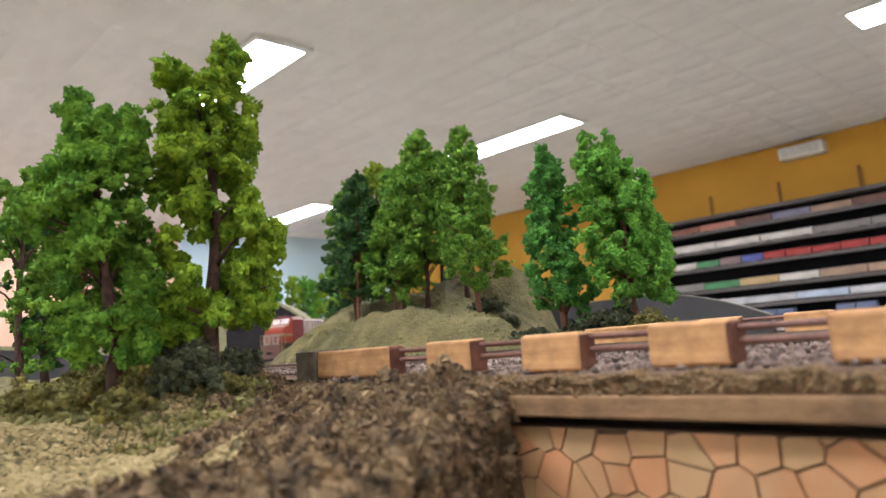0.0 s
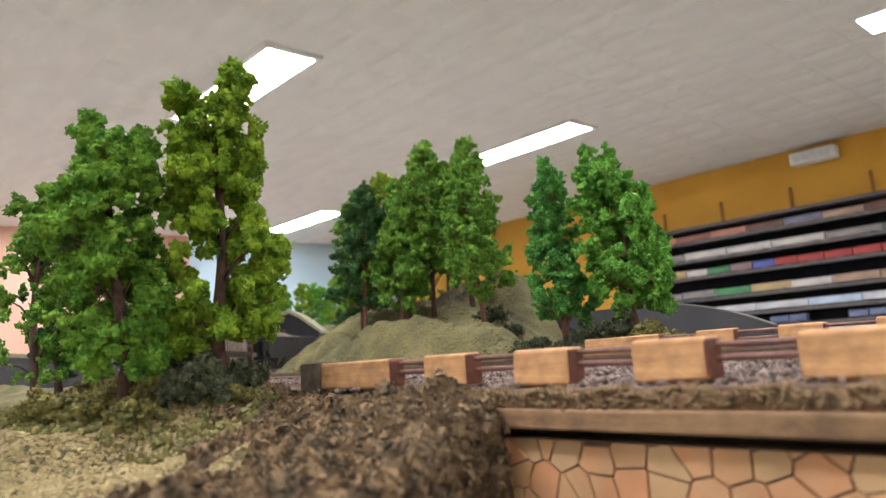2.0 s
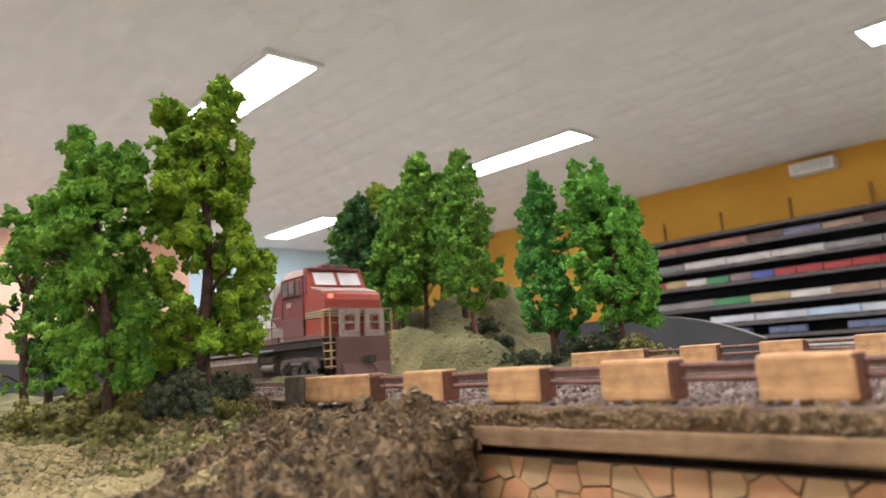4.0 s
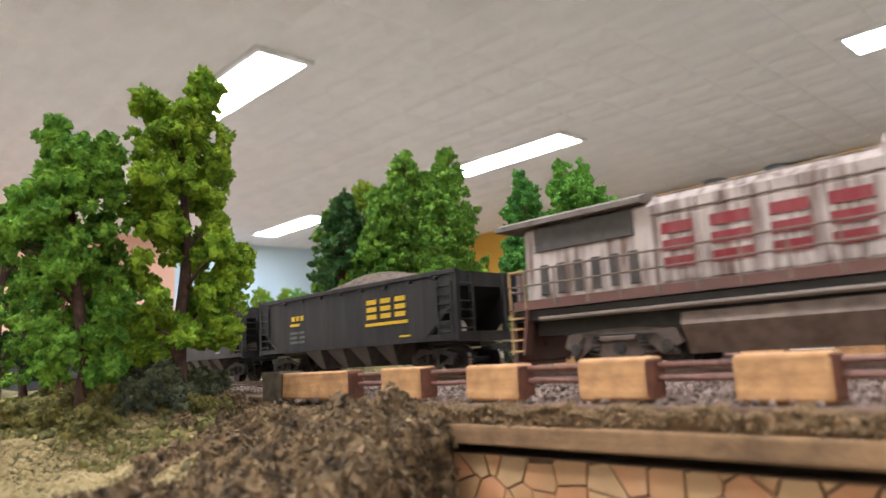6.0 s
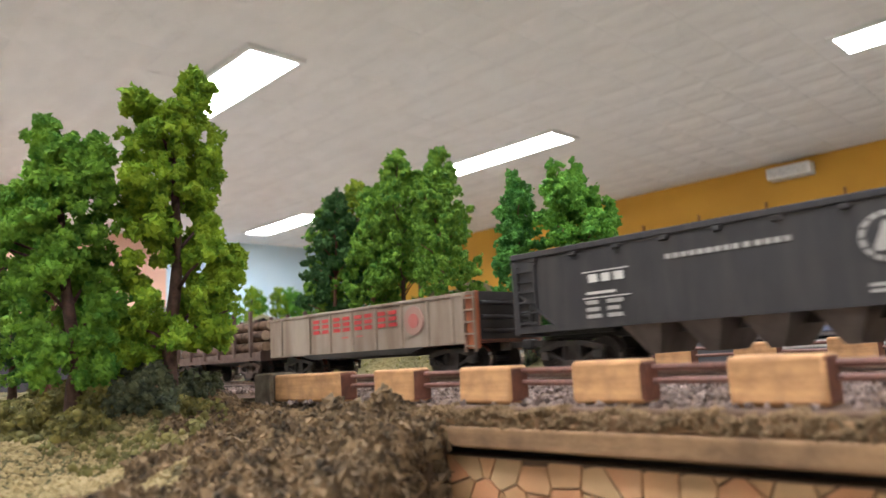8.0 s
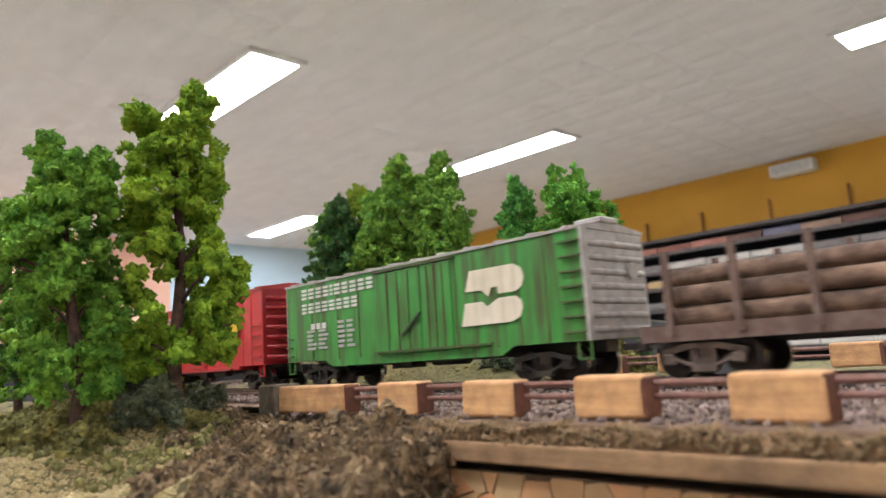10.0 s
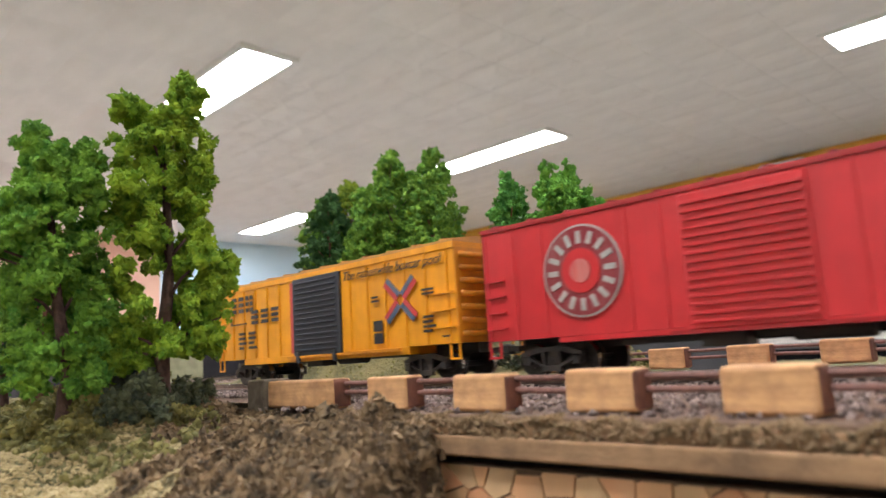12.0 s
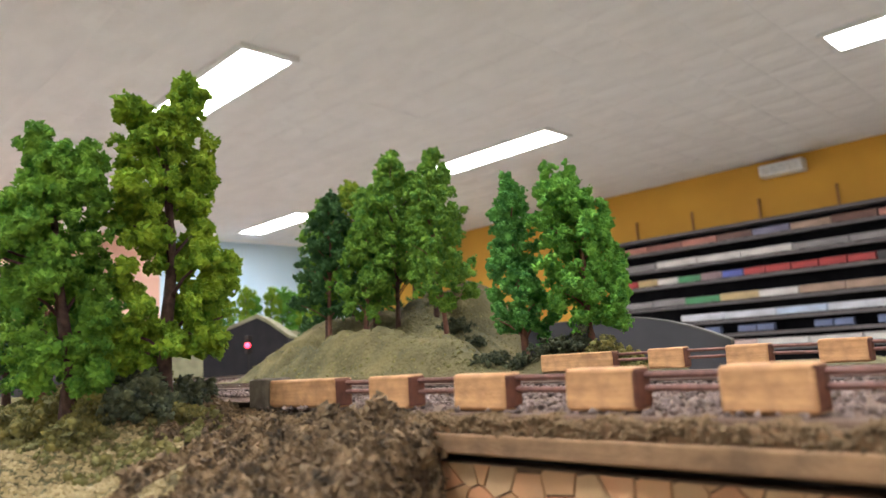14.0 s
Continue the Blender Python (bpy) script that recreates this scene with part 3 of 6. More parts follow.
def make_parapet(name, y, zt, starts, long_block, post, flip):
    para = thing(name, "row of light wooden blocks joined by thin rusty rods", "parapet", "bridge parapets")
    for k, x in enumerate(starts):
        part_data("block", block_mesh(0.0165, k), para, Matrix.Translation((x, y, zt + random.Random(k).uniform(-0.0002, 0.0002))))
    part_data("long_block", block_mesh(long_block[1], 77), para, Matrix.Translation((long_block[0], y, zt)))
    if not flip:
        part("end_post", box(B(), post[0], post[1], y - 0.001, y + 0.009, zt - 0.010, zt + 0.0006, 0.0005), M_DARKWOOD, para, "dark weathered end post")
    spans = sorted([long_block[0] + long_block[1]] + [x + 0.0165 for x in starts[:-1]])
    rng = random.Random(5)
    for a, b in zip(spans, sorted(starts)):
        for dz in (-0.0016, -0.0042):
            bm = B()
            rod(bm, (a - 0.001, y + 0.0045, zt + dz + rng.uniform(-.0002, .0002)), (b + 0.001, y + 0.0045, zt + dz + rng.uniform(-.0002, .0002)), 0.00065)
            part("rod", bm, M_ROD, para, "thin rusty metal rod")


def make_bridge():
    tagged(new("bridge_deck", to_mesh("bridge_deck", box(B(), -0.155, 0.62, -0.0795, 0.0825, -0.0110, -0.0046, 0.0004), M_DECK)), "brown wooden bridge deck under the ballast", "bridge deck", kind="structure")
    plank = thing("edge_plank", "weathered brown wooden plank along the bridge edge", "plank")
    bm = box(B(), -0.1335, 0.62, -0.0845, -0.0797, -0.0128, -0.0084, 0.0005, 2)
    part("plank_body", bm, M_PLANK, plank)
    part("plank_cap", box(B(), -0.1325, 0.62, -0.0832, -0.0797, -0.0084, -0.0056, 0.0003), M_PLANK, plank)
    # Black strip stands in for the shade in the gap above the stones.
    tagged(new("deck_gap_shade", to_mesh("deck_gap_shade", box(B(), -0.124, 0.62, -0.0775, 0.0815, -0.0149, -0.0111), M_BLACK)), "black strip standing for the shaded gap under the bridge deck", "bridge deck", kind="structure")
    near = [-0.1545 + 0.0329 * k for k in range(14)]
    make_parapet("parapet", -0.0755, 0.0043, near, (-0.2059, 0.0362), (-0.2168, -0.2062), False)
    far = [-0.1545 + 0.0338 * k for k in range(14)]
    make_parapet("parapet", 0.0755, 0.0061, far, (-0.2115, 0.0400), (-0.222, -0.2118), True)
    # the stone-faced wall beneath: each stone a slab with its own edge
    wall = tagged(new("stone_wall", to_mesh("stone_wall", box(B(), -0.126, 0.62, -0.0812, -0.0730, -0.100, -0.0150), M_JOINT)), "tan and orange flagstone facing under the bridge", "wall", kind="structure")
    rng = random.Random(31)
    cell = 0.0074
    pts = {}
    for i in range(-2, 38):
        for j in range(-2, 7):
            pts[i, j] = (-0.126 + (i + 0.5 * (j % 2)) * cell + rng.uniform(-.42, .42) * cell, -0.0146 - (j + 0.5) * cell * 0.85 + rng.uniform(-.40, .40) * cell * 0.85)
    for (i, j), c in pts.items():
        if not (-1 <= i <= 36 and -1 <= j <= 5):
            continue
        poly = [(c[0] - cell * 2, c[1] - cell * 2), (c[0] + cell * 2, c[1] - cell * 2), (c[0] + cell * 2, c[1] + cell * 2), (c[0] - cell * 2, c[1] + cell * 2)]
        for di in range(-2, 3):
            for dj in range(-2, 3):
                o = pts.get((i + di, j + dj))
                if not o or (di == 0 and dj == 0):
                    continue
                nx, nz = o[0] - c[0], o[1] - c[1]
                ln = math.hypot(nx, nz)
                nx, nz = nx / ln, nz / ln
                lim = ln / 2 - 0.00024
                out = []
                for a, b in zip(poly, poly[1:] + poly[:1]):
                    da = (a[0] - c[0]) * nx + (a[1] - c[1]) * nz - lim
                    db = (b[0] - c[0]) * nx + (b[1] - c[1]) * nz - lim
                    if da <= 0:
                        out.append(a)
                    if da * db < 0:
                        t = da / (da - db)
                        out.append((a[0] + (b[0] - a[0]) * t, a[1] + (b[1] - a[1]) * t))
                poly = out
                if len(poly) < 3:
                    break
        if len(poly) < 3:
            continue
        for nx, nz, lim in ((0.0, 1.0, -0.0152), (-1.0, 0.0, 0.126)):
            out = []
            for a, b in zip(poly, poly[1:] + poly[:1]):
                da, db = a[0] * nx + a[1] * nz - lim, b[0] * nx + b[1] * nz - lim
                if da <= 0:
                    out.append(a)
                if da * db < 0:
                    t = da / (da - db)
                    out.append((a[0] + (b[0] - a[0]) * t, a[1] + (b[1] - a[1]) * t))
            poly = out
        if len(poly) < 3:
            continue
        if max(x for x, _ in poly) - min(x for x, _ in poly) < 0.0012 or max(z for _, z in poly) - min(z for _, z in poly) < 0.0008:
            continue
        bm = B()
        try:
            prism(bm, poly, -0.0810, -0.0821)
        except ValueError:
            continue
        bmesh.ops.remove_doubles(bm, verts=bm.verts, dist=0.00002)
        part("stone", bm, STONES[rng.randrange(len(STONES))], wall)


STONES = [mat("flagstone_" + n, a, b, 0.8, scale=60, fine=700, bump=0.3, dist=0.0003, grime=g, gscale=90, gamount=0.6) for n, a, b, g in (
    ("orange", (0.72, 0.34, 0.165), (0.54, 0.26, 0.125), (0.56, 0.38, 0.21)), ("tan", (0.64, 0.37, 0.18), (0.48, 0.28, 0.14), (0.66, 0.33, 0.16)),
    ("pale", (0.64, 0.41, 0.215), (0.54, 0.32, 0.16), (0.42, 0.29, 0.15)))]


# ---- trees and bushes ----


def tube(bm, pts, radii, seg=8):
    prev = None
    for i, (p, r) in enumerate(zip(pts, radii)):
        d = (pts[min(i + 1, len(pts) - 1)] - pts[max(i - 1, 0)]).normalized()
        q = d.to_track_quat("Z", "Y")
        ring = [bm.verts.new(p + q @ Vector((math.cos(k * 2 * math.pi / seg) * r, math.sin(k * 2 * math.pi / seg) * r, 0))) for k in range(seg)]
        if prev:
            for k in range(seg):
                bm.faces.new((prev[k], prev[(k + 1) % seg], ring[(k + 1) % seg], ring[k]))
        else:
            bm.faces.new(ring[::-1])
        prev = ring
    bm.faces.new(prev)


RIGHT = Vector((0.70, 0.714, 0))


def tree(x, y, z, tall, profile, leaf, seed, puffs=200, bits=30, trunk_r=0.0021, lean=0.0, puff=0.0036, bark=None, label="", group="model trees", name="tree", lobes=(), gaps=-0.30, fine=1.0, bare=None, split=4):
    """profile: rows of (share of height, radius, sideways shift); bare: a thin side (angle, half width, from, to)."""
    rng = np.random.default_rng(seed)
    t = thing(name, label or "bright green foam-leaved model tree with a brown trunk", "tree", group)
    t.location = (x, y, z)
    hs = [p[0] for p in profile]
    rad = lambda u: float(np.interp(u, hs, [p[1] for p in profile]))
    shift = lambda u: float(np.interp(u, hs, [p[2] for p in profile]))
    axis = lambda u: RIGHT * (lean * u * tall + 0.5 * shift(u) * smooth(hs[0], hs[0] + 0.3, u)) + Vector((0.0008 * math.sin(u * 7 + seed), 0.0008 * math.cos(u * 6 + seed), u * tall))
    bm = B()
    us = [i / 12 * 0.94 for i in range(13)]
    tube(bm, [axis(u) - Vector((0, 0, 0.004)) * (u == 0) for u in us], [trunk_r * (1.25 if u == 0 else 1.0) * (1 - 0.8 * u) for u in us])
    part("trunk", bm, bark or M_BARK, t, smooth=True)
    cs, rs = [], []
    # boughs: foliage gathers in lumps round their tips, with a thinner fill between
    boughs = []
    nb = max(10, puffs // 8)
    for k in range(nb):
        u = hs[0] + (hs[-1] - hs[0]) * (k + rng.random()) / nb
        boughs.append((u, k * 2.4 + rng.uniform(-0.5, 0.5), rad(u) * rng.uniform(0.46, 1.0)))
    for k in range(puffs):
        if k % 10 < 7:
            u, a, r = boughs[int(rng.integers(nb))]
            d = rng.normal(size=3) * puff * 0.62
            c = axis(u) + RIGHT * 0.5 * shift(u) + Vector((math.cos(a) * r + d[0], math.sin(a) * r + d[1], 0.75 * d[2]))
        else:
            u = hs[0] + (hs[-1] - hs[0]) * rng.random()
            a = rng.uniform(0, 2 * math.pi)
            r = rad(u) * rng.random() ** 0.7
            c = axis(u) + RIGHT * 0.5 * shift(u) + Vector((math.cos(a) * r, math.sin(a) * r, 0))
        if noise.noise(c * 130 + Vector((seed, 0, 0))) < gaps - 0.1 and u < 0.9:
            continue
        if bare and bare[2] < u < bare[3] and r > 0.15 * rad(u) and abs((a - bare[0] + math.pi) % (2 * math.pi) - math.pi) < bare[1]:
            continue
        cs.append(c)
        rs.append(puff * rng.uniform(0.6, 1.15))
    for u0, u1, sh, r, n in lobes:
        for k in range(n):
            u = u0 + (u1 - u0) * (k + rng.random()) / n
            d = sphere_dirs(1, rng)[0] * r * rng.uniform(0.4, 1.0)
            cs.append(axis(min(u, hs[-1])) + RIGHT * (sh - 0.5 * shift(u)) + Vector((d[0], d[1], max(0.0, u - hs[-1]) * tall + 0.3 * d[2])))
            rs.append(puff * rng.uniform(0.6, 1.0))
    bm = B()
    for k in range(0, len(cs), max(1, len(cs) // 26)):
        c = cs[k]
        u = max(0.15, min(0.9, (c.z - 0.10 * tall) / tall))
        a = axis(u)
        tube(bm, [a, (a + c) / 2 + Vector((0, 0, 0.0015)), c], [trunk_r * 0.30, trunk_r * 0.20, trunk_r * 0.12], 5)
    part("branching", bm, bark or M_BARK, t, smooth=True)
    # every lump breaks up into smaller clumps of foam
    c = np.repeat(np.array(cs), split, 0)
    r = np.repeat(np.array(rs), split)
    c = c + sphere_dirs(len(c), rng) * (r * rng.uniform(0.25, 0.95, len(r)))[:, None]
    part_data("crown", foam_mesh("crown", c, r * rng.uniform(0.28, 0.58, len(r)), max(10, bits // split), LEAF[leaf], rng, 1.3 * fine, 0.74), t)
    return t


def bush(x, y, r, h, material, seed, label, z=None, n=30, bits=64, grain=1.0):
    rng = np.random.default_rng(seed)
    b = thing("bush", label, "bush", "bushes")
    b.location = (x, y, float(height(x, y)) if z is None else z)
    d = sphere_dirs(n, rng)
    d[:, 2] = np.abs(d[:, 2])
    c = d * np.array((r, r, h)) * rng.uniform(0.3, 0.95, (n, 1))
    c = np.repeat(c, 4, 0)
    rr = np.repeat(rng.uniform(0.0022, 0.0040, n), 4) * grain
    p = c + sphere_dirs(len(c), rng) * (rr * rng.uniform(0.3, 1, len(rr)))[:, None]
    p[:, 2] = np.maximum(p[:, 2], -0.001)
    part_data("foliage", foam_mesh("foliage", p, rr * rng.uniform(0.32, 0.6, len(rr)), bits // 5, material, rng, 1.25, 0.76), b)


def make_trees():
    g = lambda x, y: float(height(x, y))
    # the two tall trees on the bank
    tree(-0.2159, -0.1046, -0.001, 0.1025, [(0.17, 0.0105, 0.006), (0.24, 0.0145, 0.0045), (0.36, 0.0170, 0.003), (0.48, 0.0158, 0.001), (0.60, 0.0150, -0.0005), (0.74, 0.0128, -0.002),
         (0.84, 0.0132, -0.0005), (0.91, 0.0112, 0.0)], "lime", 3, 300, 110, 0.0025, 0.0, 0.0040, gaps=-0.18, bare=(-0.42, 0.34, 0.28, 0.60), split=5, label="tall yellow-green foam-leaved model tree with a dark brown trunk",
         lobes=[(0.88, 1.0, 0.0075, 0.0054, 30), (0.66, 0.76, 0.0120, 0.0040, 14), (0.52, 0.66, -0.0125, 0.0045, 16), (0.86, 0.935, -0.0075, 0.0040, 18), (0.76, 0.88, -0.0050, 0.0050, 16), (0.15, 0.26, 0.0150, 0.0050, 16), (0.26, 0.42, 0.0170, 0.0045, 14), (0.10, 0.24, -0.0120, 0.0066, 64), (0.12, 0.20, -0.0040, 0.0050, 20)])
    tree(-0.2253, -0.1299, -0.001, 0.0865, [(0.10, 0.0120, 0.001), (0.25, 0.0158, -0.003), (0.45, 0.0162, -0.004), (0.62, 0.0152, -0.003), (0.74, 0.0124, 0.0), (0.84, 0.0085, 0.002),
         (0.89, 0.0060, 0.002)], "leafy", 5, 330, 110, 0.0023, -0.05, 0.0040, gaps=-0.26, bare=(-0.30, 0.30, 0.05, 0.42), split=5, label="bushy mid-green foam-leaved model tree with a dark trunk",
         lobes=[(0.86, 1.0, -0.0060, 0.0026, 26), (0.80, 0.90, 0.0105, 0.0040, 16), (0.58, 0.76, -0.0145, 0.0055, 22), (0.56, 0.74, -0.0065, 0.0055, 20), (0.05, 0.16, 0.0080, 0.0050, 14), (0.22, 0.46, 0.0080, 0.0045, 16)])
    tree(-0.3258, -0.1320, g(-0.3258, -0.132) - 0.001, 0.092, [(0.12, 0.013, 0), (0.4, 0.020, 0), (0.6, 0.018, 0), (0.8, 0.012, 0), (1, 0.004, 0.002)], "mid", 7, 150, 34, 0.0019, 0.03, 0.0042, label="mid-green model tree standing behind the taller ones")
    tree(-0.3534, -0.1157, g(-0.3534, -0.1157) - 0.001, 0.088, [(0.15, 0.013, 0), (0.5, 0.019, 0), (0.7, 0.015, 0), (1, 0.004, 0)], "deep", 8, 140, 32, 0.0019, 0.02, 0.0042, label="dark green model tree behind the taller ones")
    tree(-0.3409, -0.1052, g(-0.3409, -0.1052) - 0.001, 0.080, [(0.15, 0.012, 0), (0.5, 0.016, 0), (0.75, 0.012, 0), (1, 0.003, 0)], "mid", 9, 130, 32, 0.0018, 0.0, 0.0042, bark=M_BARKRED, label="mid-green model tree with a reddish trunk")
    # the stand on the hill
    for x, y, h, w, leaf, sd, lean in ((-0.4807, 0.1462, 0.1330, 0.0275, "deep", 21, 0.02), (-0.5100, 0.1650, 0.128, 0.024, "mid", 22, 0.0), (-0.4442, 0.1531, 0.124, 0.0225, "mid", 23, 0.05),
                                       (-0.4290, 0.1759, 0.145, 0.026, "mid", 24, 0.0), (-0.3552, 0.1567, 0.1290, 0.0245, "mid", 25, -0.06), (-0.405, 0.195, 0.134, 0.025, "mid", 26, 0.02)):
        tree(x, y, g(x, y) - 0.002, h, [(0.27, 0.60 * w, 0.0), (0.33, w, 0.0), (0.45, w * 1.08, 0.0), (0.62, 0.95 * w, 0.0), (0.80, 0.68 * w, 0.0), (0.92, 0.40 * w, 0.0), (1.0, 0.003, 0.0)],
             leaf, sd, 270, 50, 0.0021, lean, 0.0054, gaps=-0.45, split=5, bark=M_BARKRED if sd % 2 else M_BARK, label=("dark blue-green" if leaf == "deep" else "mid-green") + " foam-leaved model tree on the grassy hill", group="trees on the hill")
    # farther trees that close the stand
    for x, y, top, w, leaf, sd in ((-0.5228, 0.2040, 0.176, 0.026, "gold", 27), (-0.4795, 0.1943, 0.162, 0.025, "mid", 28), (-0.4859, 0.2480, 0.182, 0.027, "mid", 29)):
        z = g(x, y) - 0.002
        tree(x, y, z, top - z, [(0.25, 0.6 * w, 0.0), (0.35, w, 0.0), (0.6, 0.95 * w, 0.0), (0.80, 0.70 * w, 0.0), (0.93, 0.40 * w, 0.0), (1.0, 0.003, 0.0)],
             leaf, sd, 220, 40, 0.0019, 0.0, 0.0054, gaps=-0.45, split=5, label=("yellow-green" if leaf == "gold" else "mid-green") + " foam-leaved model tree at the back of the hill stand", group="trees on the hill")
    # the pair beside the bridge
    tree(-0.2506, 0.1127, g(-0.2506, 0.1127) - 0.002, 0.1110, [(0.23, 0.0120, 0.000), (0.30, 0.0185, 0.000), (0.42, 0.0180, 0.0), (0.56, 0.0140, -0.001), (0.72, 0.0105, 0.0), (0.88, 0.0070, 0.0), (1.0, 0.003, 0.0)],
         "cool", 31, 430, 64, 0.0024, -0.02, 0.0040, gaps=-0.6, split=5, lobes=[(0.10, 0.26, 0.0120, 0.0035, 12)], bark=M_BARKRED, label="slender green model tree with a reddish-brown trunk")
    tree(-0.2079, 0.1152, g(-0.2079, 0.1152) - 0.002, 0.1005, [(0.13, 0.0140, 0.006), (0.20, 0.0210, 0.0065), (0.32, 0.0212, 0.004), (0.50, 0.0195, 0.000), (0.64, 0.0178, -0.004), (0.78, 0.0135, -0.009), (0.90, 0.0095, -0.0125)],
         "bright", 33, 520, 64, 0.0021, 0.0, 0.0041, gaps=-0.5, split=5, bare=(-0.98, 0.22, 0.45, 0.68), bark=M_BARKRED, label="broad forked green model tree above the bushes", lobes=[(0.84, 1.0, -0.0165, 0.0050, 20), (0.84, 0.98, -0.0050, 0.0045, 16), (0.62, 0.78, 0.0120, 0.0050, 14)])
    # far greenery
    rng = random.Random(6)
    for k in range(9):
        x, y = -1.62 + rng.uniform(-0.12, 0.10), 0.66 + k * 0.032 + rng.uniform(-0.02, 0.02)
        tree(x, y, 0.085, rng.uniform(0.10, 0.125), [(0.1, 0.02, 0), (0.4, 0.028, 0), (0.7, 0.02, 0), (1, 0.006, 0)], "bright" if k % 3 else "lime", 60 + k, 80, 16, 0.002, 0, 0.010, label="small bright green tree on the far ridge", group="far trees")
    for k in range(4):
        tree(-0.80 + 0.04 * k, 0.42 + 0.03 * k, 0.0, 0.105 + 0.008 * (k % 2), [(0.1, 0.02, 0), (0.4, 0.026, 0), (0.7, 0.02, 0), (1, 0.006, 0)], "deep", 80 + k, 70, 14, 0.002, 0, 0.007, label="dark green tree behind the hill", group="far trees")
    for k, (x, y, h) in enumerate(((-0.612, 0.222, 0.078), (-0.640, 0.250, 0.088), (-0.590, 0.235, 0.082))):
        tree(x, y, g(x, y) - 0.002, h, [(0.1, 0.012, 0), (0.35, 0.017, 0), (0.7, 0.013, 0), (1, 0.004, 0)], "deep", 90 + k, 90, 18, 0.0018, 0, 0.0055, label="dark green tree on the far flank of the hill", group="far trees")
    for x, y, r, h, m, sd in ((-0.232, -0.122, 0.011, 0.009, M_BUSHOLIVE, 1), (-0.250, -0.133, 0.013, 0.010, M_BUSHOLIVE, 2), (-0.218, -0.130, 0.009, 0.006, M_BUSHOLIVE, 3), (-0.214, -0.113, 0.0085, 0.008, M_BUSHDARK, 4),
                              (-0.224, -0.107, 0.010, 0.010, M_BUSHDARK, 5), (-0.224, -0.093, 0.010, 0.009, M_BUSHDARK, 6), (-0.240, -0.100, 0.010, 0.010, M_BUSHOLIVE, 7), (-0.205, -0.103, 0.007, 0.005, M_BUSHOLIVE, 8),
                              (-0.213, -0.1185, 0.007, 0.006, M_BUSHDARK, 9), (-0.243, -0.120, 0.012, 0.011, M_BUSHOLIVE, 17), (-0.236, -0.137, 0.011, 0.011, M_BUSHOLIVE, 31), (-0.262, -0.143, 0.014, 0.013, M_BUSHOLIVE, 32),
                              (-0.222, -0.121, 0.008, 0.009, M_BUSHOLIVE, 33), (-0.209, -0.108, 0.006, 0.006, M_BUSHDARK, 34), (-0.218, -0.098, 0.008, 0.010, M_BUSHDARK, 35), (-0.228, -0.114, 0.009, 0.012, M_BUSHDARK, 36),
                              (-0.250, 0.104, 0.012, 0.009, M_BUSHDARK, 11), (-0.267, 0.104, 0.010, 0.006, M_BUSHDARK, 12), (-0.232, 0.110, 0.012, 0.010, M_BUSHDARK, 13), (-0.212, 0.107, 0.013, 0.014, M_BUSHDARK, 14),
                              (-0.195, 0.106, 0.012, 0.014, M_BUSHOLIVE, 15), (-0.182, 0.104, 0.010, 0.009, M_BUSHOLIVE, 16), (-0.362, 0.178, 0.013, 0.010, M_BUSHDARK, 18), (-0.338, 0.168, 0.008, 0.005, M_BUSHDARK, 19), (-0.385, 0.19, 0.010, 0.007, M_BUSHDARK, 20)):
        bush(x, y, r, h, m, sd, "dark green clump of foam bush" if m is M_BUSHDARK else "olive clump of foam bush")


